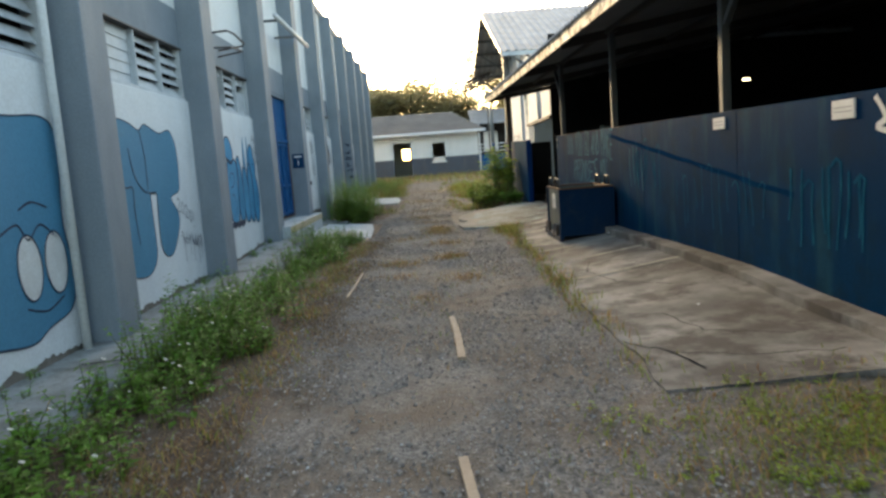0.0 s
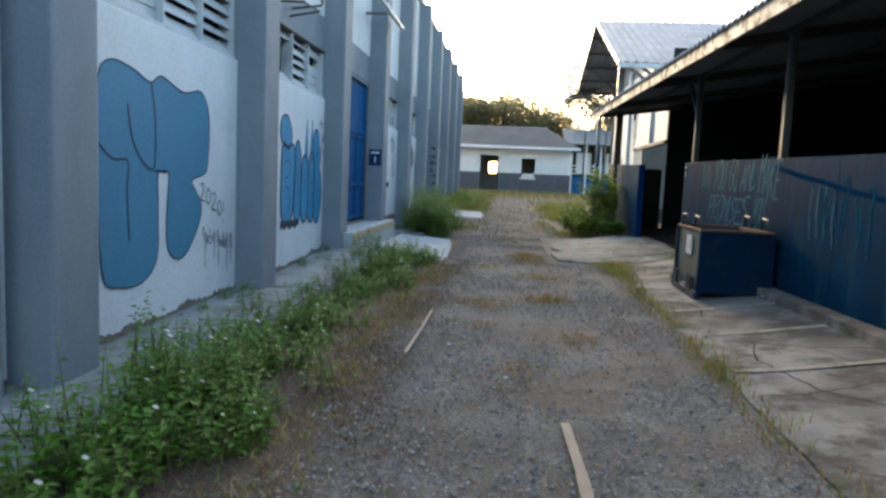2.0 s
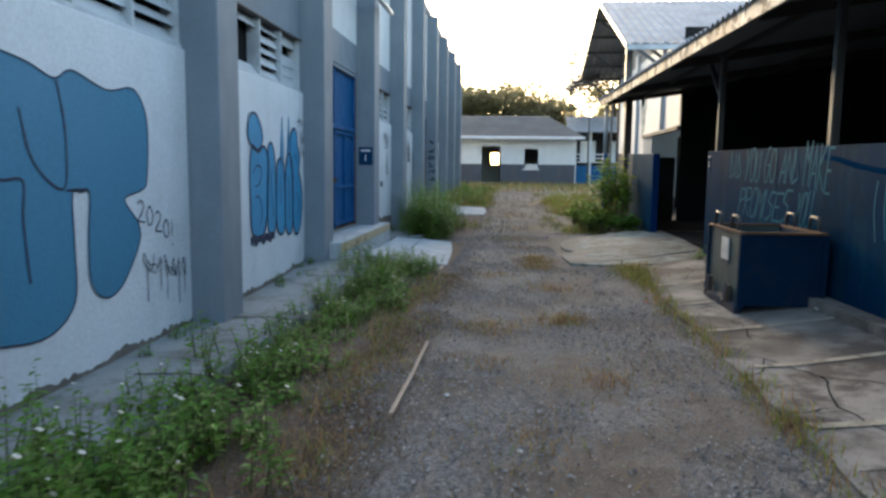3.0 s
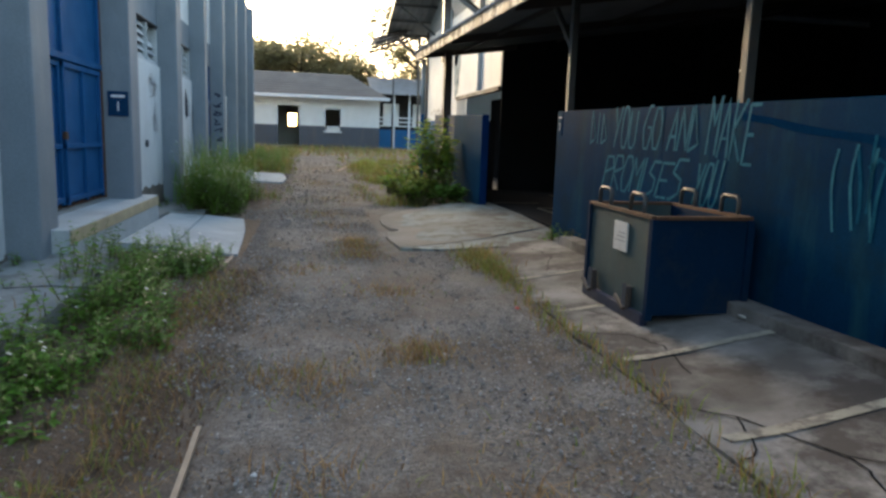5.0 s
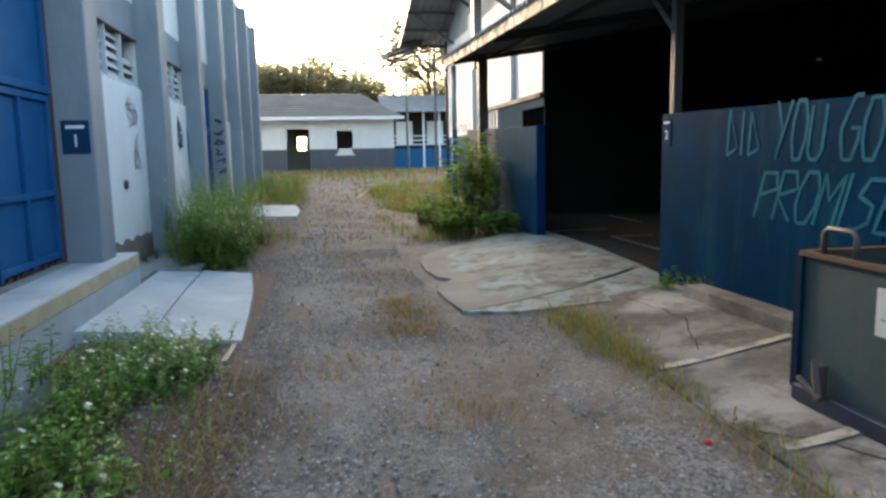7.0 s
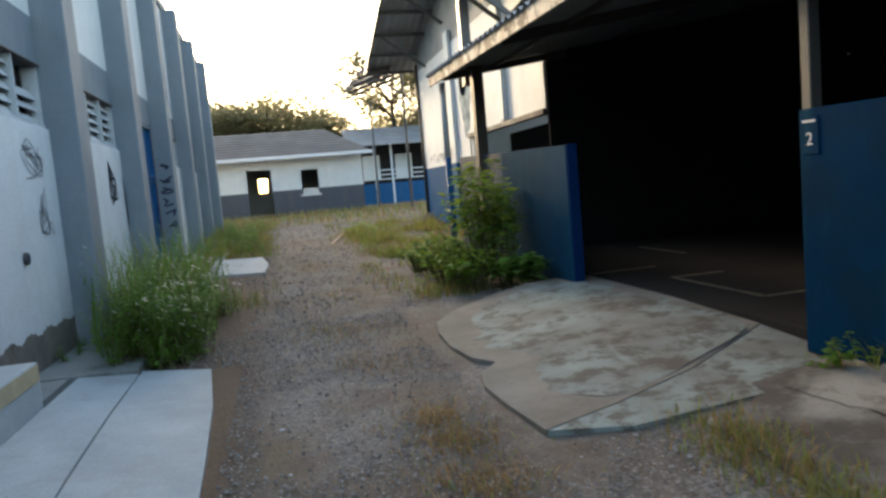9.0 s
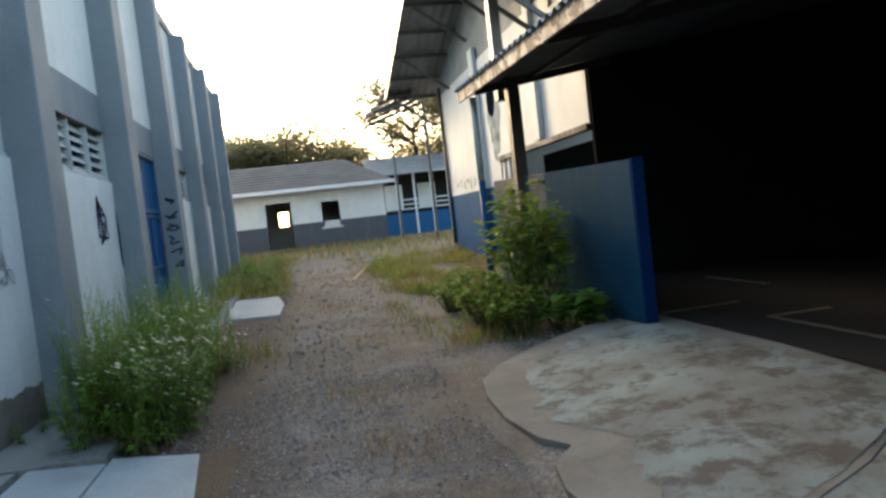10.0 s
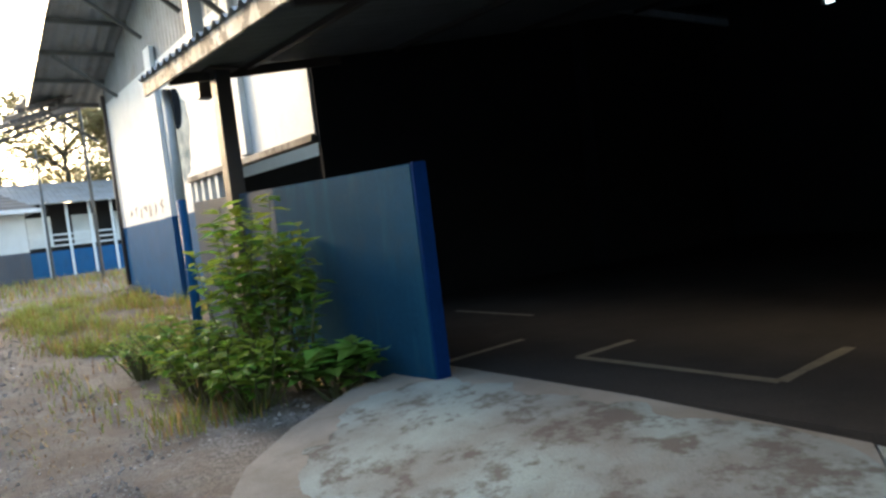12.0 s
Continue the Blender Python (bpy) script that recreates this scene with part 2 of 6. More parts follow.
def ground_material():
    m = bpy.data.materials.new("gravel_lane")
    m.use_nodes = True
    nt = m.node_tree
    N, L = nt.nodes, nt.links
    p = N["Principled BSDF"]
    geo = N.new("ShaderNodeNewGeometry")

    def noise_tex(sc, detail, rgh=0.6):
        n = N.new("ShaderNodeTexNoise")
        n.inputs["Scale"].default_value, n.inputs["Detail"].default_value, n.inputs["Roughness"].default_value = sc, detail, rgh
        L.new(geo.outputs["Position"], n.inputs["Vector"])
        return n.outputs["Fac"]

    def ramp(src, a, b):
        r = N.new("ShaderNodeMapRange")
        r.inputs["From Min"].default_value, r.inputs["From Max"].default_value = a, b
        L.new(src, r.inputs["Value"])
        return r.outputs["Result"]

    def mix(f, a, b):
        x = N.new("ShaderNodeMix")
        x.data_type = 'RGBA'
        for sock, val in ((x.inputs[0], f), (x.inputs[6], a), (x.inputs[7], b)):
            if hasattr(val, "is_linked"):
                L.new(val, sock)
            else:
                sock.default_value = val if isinstance(val, float) else (*val, 1)
        return x.outputs[2]
    vor = N.new("ShaderNodeTexVoronoi")
    vor.inputs["Scale"].default_value = 64
    L.new(geo.outputs["Position"], vor.inputs["Vector"])
    vor2 = N.new("ShaderNodeTexVoronoi")
    vor2.inputs["Scale"].default_value = 95
    L.new(geo.outputs["Position"], vor2.inputs["Vector"])
    sep = N.new("ShaderNodeSeparateColor")
    L.new(vor.outputs["Color"], sep.inputs[0])
    peb = mix(ramp(sep.outputs[0], 0.1, 0.95), (0.085, 0.075, 0.068), (0.25, 0.228, 0.208))
    dirt = mix(ramp(noise_tex(7, 6), 0.35, 0.65), (0.148, 0.112, 0.084), (0.092, 0.069, 0.052))
    col = mix(ramp(noise_tex(1.1, 7, 0.7), 0.42, 0.58), peb, dirt)
    col = mix(ramp(noise_tex(0.45, 5), 0.55, 0.72), col, (0.13, 0.094, 0.057))
    # bare brown soil between the weeds and the gravel
    sx = N.new("ShaderNodeSeparateXYZ")
    L.new(geo.outputs["Position"], sx.inputs[0])
    ad = N.new("ShaderNodeMath")
    ad.operation = 'MULTIPLY_ADD'
    ad.inputs[1].default_value = 0.9
    L.new(noise_tex(2.2, 6, 0.7), ad.inputs[0])
    L.new(sx.outputs[0], ad.inputs[2])
    col = mix(ramp(ad.outputs[0], -0.28, -0.62), col, mix(ramp(noise_tex(24, 5), 0.35, 0.65), (0.115, 0.07, 0.042), (0.06, 0.038, 0.025)))
    L.new(col, p.inputs["Base Color"])
    p.inputs["Roughness"].default_value = 0.9
    ht = N.new("ShaderNodeMath")
    ht.operation = 'ADD'
    L.new(vor.outputs["Distance"], ht.inputs[0])
    L.new(noise_tex(60, 4), ht.inputs[1])
    b = N.new("ShaderNodeBump")
    b.inputs["Strength"].default_value, b.inputs["Distance"].default_value = 0.7, 0.012
    b.invert = True
    L.new(ht.outputs[0], b.inputs["Height"])
    L.new(b.outputs["Normal"], p.inputs["Normal"])
    return m


GROUND = ground_material()


# ---- building blocks ----
def box(bm, x0, x1, y0, y1, z0, z1):
    vs = [bm.verts.new((x, y, z)) for z in (z0, z1) for x, y in ((x0, y0), (x1, y0), (x1, y1), (x0, y1))]
    for f in ((3, 2, 1, 0), (4, 5, 6, 7), (0, 1, 5, 4), (1, 2, 6, 5), (2, 3, 7, 6), (3, 0, 4, 7)):
        bm.faces.new([vs[i] for i in f])
    return bm


def prism(bm, pts, axis, a, b):
    """A closed outline pts of (u, v), drawn out along an axis from a to b."""
    def place(u, v, w):
        return {"x": (w, u, v), "y": (u, w, v), "z": (u, v, w)}[axis]
    lo = [bm.verts.new(place(u, v, a)) for u, v in pts]
    hi = [bm.verts.new(place(u, v, b)) for u, v in pts]
    n = len(pts)
    bm.faces.new(lo)
    bm.faces.new(hi[::-1])
    for i in range(n):
        bm.faces.new((lo[i], hi[i], hi[(i + 1) % n], lo[(i + 1) % n]))
    bmesh.ops.recalc_face_normals(bm, faces=bm.faces[:])
    return bm


def tube(bm, pts, r, n=8, closed=False):
    """A round bar through points; r is one radius or one for each point."""
    pts = [Vector(p) for p in pts]
    rings = []
    for i, p in enumerate(pts):
        d = (pts[min(i + 1, len(pts) - 1)] - pts[max(i - 1, 0)]).normalized()
        q = d.to_track_quat("Z", "Y")
        rad = r[i] if isinstance(r, (list, tuple)) else r
        rings.append([bm.verts.new(p + q @ Vector((rad * math.cos(2 * math.pi * k / n), rad * math.sin(2 * math.pi * k / n), 0))) for k in range(n)])
    for a, b in zip(rings, rings[1:]):
        for k in range(n):
            bm.faces.new((a[k], a[(k + 1) % n], b[(k + 1) % n], b[k]))
    bm.faces.new(rings[0][::-1])
    bm.faces.new(rings[-1])
    return bm


def beam(bm, a, b, w, h):
    """A square bar from a to b."""
    a, b = Vector(a), Vector(b)
    q = (b - a).to_track_quat("Z", "Y")
    cs = [Vector((sx * w / 2, sy * h / 2, 0)) for sx, sy in ((-1, -1), (1, -1), (1, 1), (-1, 1))]
    lo = [bm.verts.new(a + q @ c) for c in cs]
    hi = [bm.verts.new(b + q @ c) for c in cs]
    bm.faces.new(lo[::-1])
    bm.faces.new(hi)
    for k in range(4):
        bm.faces.new((lo[k], lo[(k + 1) % 4], hi[(k + 1) % 4], hi[k]))
    return bm


def soft(bm, w=0.01, seg=2):
    bmesh.ops.bevel(bm, geom=bm.edges[:], offset=w, segments=seg, affect='EDGES', profile=0.6)
    return bm


def place_of(ob):
    v = Vector((0, 0, 0))
    while ob:
        v = v + ob.location
        ob = ob.parent
    return v


def part(name, bm, mat, parent=None, label="", smooth=False):
    me = bpy.data.meshes.new(name)
    if parent:
        bmesh.ops.translate(bm, verts=bm.verts[:], vec=-place_of(parent))
    if smooth:
        for f in bm.faces:
            f.smooth = True
    bm.to_mesh(me)
    bm.free()
    me.materials.append(mat)
    ob = new(name, me)
    if parent:
        ob.parent = parent
    if label:
        ob["label"] = label
    return ob


def raw(name, verts, faces, mats, parent=None, index=None, smooth=False):
    """A mesh from arrays worked out in code."""
    me = bpy.data.meshes.new(name)
    v = np.asarray(verts, dtype=float)
    if parent:
        v = v - np.array(place_of(parent))
    me.from_pydata(v.tolist(), [], [list(map(int, f)) for f in faces])
    for m in mats:
        me.materials.append(m)
    if index is not None:
        me.polygons.foreach_set("material_index", np.asarray(index, dtype=np.int32))
    if smooth:
        me.polygons.foreach_set("use_smooth", np.ones(len(me.polygons), dtype=bool))
    me.update()
    ob = new(name, me)
    if parent:
        ob.parent = parent
    return ob


def thing(name, loc, label, category, group="", kind=""):
    ob = new(name)
    ob.location = loc
    ob.empty_display_size = 0.2
    return tagged(ob, label, category, group, kind)


def B():
    return bmesh.new()


rng = random.Random(11)
nrg = np.random.default_rng(5)


def smoothstep(a, b, t):
    t = min(max((t - a) / (b - a), 0), 1)
    return t * t * (3 - 2 * t)


def smooth_loop(pts, n=6, closed=True):
    """Points rounded off by a Catmull-Rom curve."""
    out = []
    m = len(pts)
    for i in range(m if closed else m - 1):
        p = [Vector(pts[(i + k) % m] if closed else pts[min(max(i + k, 0), m - 1)]) for k in (-1, 0, 1, 2)]
        for j in range(n):
            t = j / n
            out.append(tuple(0.5 * ((2 * p[1]) + (p[2] - p[0]) * t + (2 * p[0] - 5 * p[1] + 4 * p[2] - p[3]) * t * t + (3 * p[1] - p[0] - 3 * p[2] + p[3]) * t ** 3)))
    if not closed:
        out.append(tuple(pts[-1]))
    return out


def ground_z(x, y):
    """Lane level: flat, rising gently towards the far house."""
    z = 0.62 * smoothstep(17, 42, y)
    z += 0.015 * smoothstep(-1.5, -2.4, x) * smoothstep(40, 30, y) if x < -1.5 and x > -6 else 0
    return z


# ---- ground ----
def build_ground():
    xs = np.concatenate([[-900, -300, -120, -60, -30, -16, -9, -6], np.arange(-4.5, 5.01, 0.14), [6, 9, 16, 30, 60, 120, 300, 900]])
    ys = np.concatenate([[-300, -100, -40, -15, -6], np.arange(-3, 26, 0.14), np.arange(26, 46, 0.5), [50, 58, 70, 100, 160, 300, 900]])
    verts = []
    for y in ys:
        for x in xs:
            z = ground_z(x, y)
            if -2.6 < x < 2.6 and -3 < y < 45:
                z += 0.022 * noise.noise((x * 0.9, y * 0.6, 0)) + 0.012 * noise.noise((x * 3.1, y * 2.7, 4)) - 0.01
                z -= 0.012 * (math.exp(-((x + 0.75) / 0.3) ** 2) + math.exp(-((x - 0.75) / 0.3) ** 2))
            else:
                z -= 0.03
            verts.append((x, y, z))
    w = len(xs)
    faces = [(j * w + i, j * w + i + 1, (j + 1) * w + i + 1, (j + 1) * w + i) for j in range(len(ys) - 1) for i in range(w - 1)]
    g = raw("ground", verts, faces, [GROUND], smooth=True)
    return tagged(g, "worn gravel and dirt lane ground between two sheds", "ground", kind="structure")


ground = build_ground()


# ---- warehouse with pilasters, on the west side ----
WX, PX = -2.8, -2.5           # wall face and pilaster face
PITCH, FIRST, PW = 3.12, 6.72, 0.42
TOP = 6.0
warehouse = thing("warehouse", (WX, 16, 0), "long white and grey plastered warehouse with tall grey pilasters", "building", kind="structure")


def bay(k):
    """South and north limits of the wall between pilaster k and pilaster k + 1."""
    return FIRST + PITCH * k, FIRST + PITCH * (k + 1) - PW


def walk_z(y):
    """Level of the raised pavement along the warehouse."""
    return 0.06 + 0.06 * smoothstep(5, 10, y) + 0.26 * smoothstep(10.5, 15.5, y)


GATE_BAYS = (2, 5)
LOUVRE_Z = (2.36, 2.94)
part("wall_core", box(B(), WX - 0.45, WX - 0.2, -4, 36.3, -0.1, TOP - 0.1), SHADE_AND_CRACK, warehouse)
part("end_wall", box(B(), -14, WX - 0.02, 36.0, 36.3, -0.1, TOP - 0.1), WHITE, warehouse)
part("south_wall", box(B(), -14, WX - 0.02, -4.2, -3.9, -0.1, TOP - 0.1), WHITE, warehouse)
part("west_wall", box(B(), -14.2, -14, -4, 36, -0.1, TOP - 0.1), WHITE, warehouse)
part("roof", soft(box(B(), -14.3, WX + 0.05, -4.2, 36.4, TOP - 0.1, TOP + 0.12), 0.02, 1), GREY, warehouse, "grey flat roof edge")
for k in range(-4, 10):
    y1 = FIRST + PITCH * k
    part("pilaster", soft(box(B(), WX - 0.2, PX, y1 - PW, y1, -0.1, TOP - 0.1), 0.018, 2), GREY, warehouse, "grey painted concrete pilaster with worn edges")
    a, b = bay(k)
    if k == 9:
        b = 36.0
    if k not in GATE_BAYS:
        low = soft(box(B(), WX - 0.2, WX + 0.03, a + 0.002, b - 0.002, -0.1, 2.32), 0.008, 1)
        part("lower_wall", low, WHITE, warehouse, "white lower wall with peeling paint")
        part("sill_course", box(B(), WX - 0.2, WX, a, b, 2.322, LOUVRE_Z[0]), LOUVRE, warehouse)
    part("grey_band", box(B(), WX - 0.2, WX, a, b, 2.95, 3.42), GREY, warehouse, "grey lintel band")
    part("upper_wall", box(B(), WX - 0.2, WX - 0.006, a, b, 3.42, TOP - 0.1), WHITE, warehouse, "white upper wall")


def ragged_foot(y0, y1, x, seed):
    """Peeled plaster along the foot of a wall, with an uneven upper edge."""
    n = max(6, int((y1 - y0) / 0.03))
    ys = [y0 + (y1 - y0) * i / n for i in range(n + 1)]
    up = [(yy, walk_z(yy) + 0.015 + 0.09 * abs(noise.noise((yy * 2.2, seed, 0))) + 0.06 * abs(noise.noise((yy * 9, seed, 1))) + 0.05 * abs(noise.noise((yy * 23, seed, 2)))) for yy in ys]
    bm = B()
    lo = [bm.verts.new((x, yy, -0.05)) for yy in ys]
    hi = [bm.verts.new((x, yy, z)) for yy, z in up]
    for i in range(n):
        bm.faces.new((lo[i], lo[i + 1], hi[i + 1], hi[i]))
    return part("peeled_plaster", bm, FOOT, warehouse, "peeled grey plaster at the wall foot")


for k in (-2, -1, 0, 1, 3, 4):
    ragged_foot(bay(k)[0] + 0.004, bay(k)[1] - 0.004, WX + 0.0335, k)


def louvre_window(k, state):
    """Louvred opening above a lower wall; state gives each of four leaves from the south: s shut, o open, g gone."""
    a, b = bay(k)
    z0, z1 = LOUVRE_Z
    # Near-black backing sheet stands in for the unlit room behind the slats.
    w = part("louvre_window", box(B(), WX - 0.195, WX - 0.17, a + 0.01, b - 0.01, z0, z1), SHADE_AND_CRACK, warehouse, "dirty white louvre window with open and missing slats")
    n = 4
    for i in range(n + 1):
        y = a + 0.02 + (b - a - 0.04) * i / n
        part("mullion", box(B(), WX - 0.15, WX - 0.01, y - 0.014, y + 0.014, z0, z1), LOUVRE, w)
    rows = 5
    for i in range(n):
        ya, yb = a + 0.036 + (b - a - 0.04) * i / n, a + 0.004 + (b - a - 0.04) * (i + 1) / n
        for r in range(rows):
            zc = z0 + (r + 0.5) * (z1 - z0) / rows
            if state[i] == "g" and r not in (0, 4) or rng.random() < 0.06:
                continue
            shut = state[i] == "s"
            tilt = radians(6 if shut else rng.uniform(26, 44))
            hgt = 0.126 if shut else 0.112
            bm = B()
            dx, dz = math.sin(tilt) * hgt / 2, math.cos(tilt) * hgt / 2
            prism(bm, [(WX - 0.08 - dx, zc + dz), (WX - 0.08 + dx, zc - dz), (WX - 0.072 + dx, zc - dz), (WX - 0.072 - dx, zc + dz)], "y", ya, yb)
            part("slat", bm, LOUVRE, w)
    part("hood", box(B(), WX - 0.1, WX + 0.02, a, b, z1, z1 + 0.012), DARK_STEEL, w)


for k, c in ((-2, "ssoo"), (-1, "sooo"), (0, "ssoo"), (1, "ogos"), (3, "sooo"), (4, "oooo"), (6, "oooo"), (7, "soog"), (8, "oooo"), (9, "ooso")):
    louvre_window(k, c)

# the narrow white pipe beside a pilaster
pipe = thing("drain_pipe", (-2.72, 6.1, 0.06), "thin white plastic drain pipe beside a grey pilaster", "pipe")
part("pipe_run", tube(B(), [(-2.70, 6.12, 0.05), (-2.70, 6.12, 5.9)], 0.035, 10), WHITE, pipe, smooth=True)


def gate(k, name, label):
    a, b = bay(k)
    z0, z1 = 0.46, 2.93
    g = thing(name, (WX, (a + b) / 2, z0), label, "gate", kind="structure")
    # Near-black sheet behind the leaves gives the gaps their shade.
    part("gap_shade", box(B(), WX - 0.2, WX - 0.16, a, b, -0.1, 2.95), SHADE_AND_CRACK, g)
    xf = WX - 0.07
    mid = (a + b) / 2
    ztr = z0 + 1.55
    part("transom_panel", box(B(), xf - 0.02, xf, a + 0.05, b - 0.05, ztr, z1 - 0.03), DOOR_BLUE, g)
    for ya, yb, sk in ((a + 0.05, mid - 0.012, 0.03), (mid + 0.012, b - 0.05, 0.0)):
        leaf = part("gate_leaf", box(B(), xf - 0.015 - sk, xf - sk, ya, yb, z0 + 0.04, ztr - 0.03), DOOR_BLUE, g, "blue sheet steel gate leaf")
        for y in (ya, yb - 0.05, (ya + yb) / 2 - 0.02):
            part("stile", soft(box(B(), xf - sk, xf + 0.035 - sk, y, y + 0.05, z0 + 0.03, ztr - 0.03), 0.004, 1), DOOR_BLUE, leaf)
        for z in (z0 + 0.06, z0 + 0.62, ztr - 0.09):
            part("rail", soft(box(B(), xf - sk, xf + 0.038 - sk, ya, yb, z, z + 0.055), 0.004, 1), DOOR_BLUE, leaf)
        for i in range(9):
            y = ya + (yb - ya) * i / 9
            h = rng.uniform(0.03, 0.08)
            part("rust_patch", prism(B(), [(y, z0), (y + (yb - ya) / 9.5, z0), (y + (yb - ya) / 14, z0 + h)], "x", xf + 0.002 - sk, xf + 0.006 - sk), RUST, leaf)
    for y in (a + 0.02, mid, b - 0.07):
        part("transom_bar", soft(box(B(), xf, xf + 0.04, y, y + 0.055, ztr, z1 - 0.03), 0.004, 1), DOOR_BLUE, g)
    part("head_rail", soft(box(B(), xf, xf + 0.05, a, b, ztr - 0.02, ztr + 0.05), 0.005, 1), DOOR_BLUE, g)
    part("lintel", soft(box(B(), xf - 0.03, xf + 0.06, a, b, z1 - 0.04, z1 + 0.02), 0.005, 1), GREY, g)
    part("jamb", box(B(), xf - 0.02, xf + 0.05, b - 0.03, b, z0, z1 - 0.04), RUST, g, "rust-red door jamb")
    part("jamb", box(B(), xf - 0.02, xf + 0.05, a, a + 0.03, z0, z1 - 0.04), DOOR_BLUE, g)
    lock = part("lock", soft(box(B(), xf + 0.01, xf + 0.05, mid - 0.03, mid + 0.05, z0 + 0.72, z0 + 0.8), 0.006, 1), RUST, g)
    part("threshold", box(B(), WX - 0.2, WX + 0.02, a, b, -0.1, z0 - 0.004), SIDEWALK, g)
    return g


gate(2, "door_1", "blue sheet steel double gate with rusted foot")
gate(5, "door_2", "narrow blue steel gate in the grey wall")

# ---- pavement along the warehouse ----
def ribbon(name, xa, xb, y0, y1, zf, mat, label, category, step=0.35, drop=0.3, wob=0.03):
    """A raised slab between two edge lines, with a chipped edge."""
    ys = np.arange(y0, y1 + 1e-6, step)
    verts, faces = [], []
    nx = 7
    for j, y in enumerate(ys):
        l, r = xa(y) + wob * noise.noise((y * 2.1, 3, 1)), xb(y) + wob * noise.noise((y * 1.9, 7, 2))
        for i in range(nx):
            x = l + (r - l) * i / (nx - 1)
            verts.append((x, y, zf(x, y) + 0.006 * noise.noise((x * 2, y * 2, 9))))
        verts.append((r + 0.004, y, zf(r, y) - drop))
        verts.append((l - 0.004, y, zf(l, y) - drop))
    w = nx + 2
    for j in range(len(ys) - 1):
        for i in range(nx):
            faces.append((j * w + i, j * w + i + 1, (j + 1) * w + i + 1, (j + 1) * w + i))
        faces.append((j * w + nx + 1, j * w, (j + 1) * w, (j + 1) * w + nx + 1))
    for j in (0, len(ys) - 1):
        faces.append([j * w + i for i in range(nx + 2)])
    ob = raw(name, verts, faces, [mat])
    return tagged(ob, label, category, kind="structure")


ribbon("pavement", lambda y: WX, lambda y: -1.98, -4, 12.8, lambda x, y: walk_z(y), SIDEWALK, "cracked mossy concrete pavement along the warehouse wall", "pavement")
ribbon("pavement_joint", lambda y: WX, lambda y: -2.42, 16.37, 17.2, lambda x, y: 0.11, SIDEWALK, "mossy concrete pavement piece beside the doorstep", "pavement", 0.2, 0.3, 0.0)
ribbon("pavement_north", lambda y: WX, lambda y: -1.9, 17.24, 36, lambda x, y: 0.105 + 0.38 * smoothstep(20, 34, y), SIDEWALK, "weedy concrete pavement along the warehouse wall", "pavement")
step_ = thing("doorstep", (-2.6, 14.3, 0.2), "raised concrete doorstep with a worn yellow edge", "doorstep", kind="structure")
part("step_slab", soft(box(B(), WX, -2.36, 12.75, 16.35, -0.1, 0.44), 0.015, 2), PALE_SLAB, step_)
part("yellow_edge", box(B(), -2.36, -2.354, 12.78, 16.33, 0.31, 0.425), YELLOW, step_, "worn yellow painted step edge")


def ramp_slab(name, pts, zf, mat, label, thick=0.14):
    """A concrete slab of a given outline with its own level."""
    n = len(pts)
    verts = [(x, y, zf(x, y)) for x, y in pts] + [(x, y, zf(x, y) - thick) for x, y in pts]
    cx, cy = sum(p[0] for p in pts) / n, sum(p[1] for p in pts) / n
    verts.append((cx, cy, zf(cx, cy)))
    k0, rings = len(verts), 10
    for r in range(1, rings):
        for x, y in pts:
            px, py = cx + (x - cx) * r / rings, cy + (y - cy) * r / rings
            verts.append((px, py, zf(px, py)))
    faces = [(k0 + i, k0 + (i + 1) % n, 2 * n) for i in range(n)]
    for r in range(1, rings):
        lo = [k0 + (r - 1) * n + i for i in range(n)]
        hi = [k0 + r * n + i for i in range(n)] if r < rings - 1 else list(range(n))
        faces += [(lo[i], hi[i], hi[(i + 1) % n], lo[(i + 1) % n]) for i in range(n)]
    faces += [((i + 1) % n, i, n + i, n + (i + 1) % n) for i in range(n)]
    return tagged(raw(name, verts, faces, [mat]), label, "slab", kind="structure")


def slab_z(x, y):
    return 0.012 + 0.09 * smoothstep(-1.2, -2.4, x)


ramp_slab("ramp_slab", [(-1.10, 14.05), (-1.14, 15.0), (-1.2, 16.1), (-1.32, 17.25), (-1.88, 17.3), (-1.86, 16.0), (-1.82, 14.9), (-1.78, 14.15)], slab_z, PALE_SLAB, "pale blue-grey concrete ramp slab in front of the gate")
ramp_slab("ramp_slab_inner", [(-1.795, 14.3), (-1.835, 14.9), (-1.875, 16.0), (-1.895, 17.2), (-2.36, 17.2), (-2.36, 14.3)], slab_z, PALE_SLAB, "grey concrete ramp slab beside the doorstep")
ramp_slab("far_slab", [(-1.85, 24.0), (-1.0, 23.8), (-0.95, 25.0), (-1.1, 26.3), (-1.95, 26.4)], lambda x, y: ground_z(x, y) + 0.022, PALE_SLAB, "pale broken concrete slab in the grass")

# ---- east side: concrete strip, apron, shed floor ----
def bar_x(y):
    return 3.05 - 0.028 * (y - 5)


def bar_top(y):
    return 1.60 + 0.012 * (y - 5)


def strip_z(x, y):
    return 0.004 + 0.15 * smoothstep(1.5, 3.1, x) * (0.25 + 0.75 * smoothstep(4.3, 7.5, y))


def strip_edge(y):
    return 1.37 + 0.02 * (y - 4.3) + 0.05 * noise.noise((y * 1.3, 0.3, 5))


ribbon("concrete_strip", strip_edge, lambda y: bar_x(y) + 0.05, 4.3, 14.7, strip_z, CONCRETE, "stained cracked concrete parking strip beside the lane", "pavement", 0.2, 0.2, 0.05)
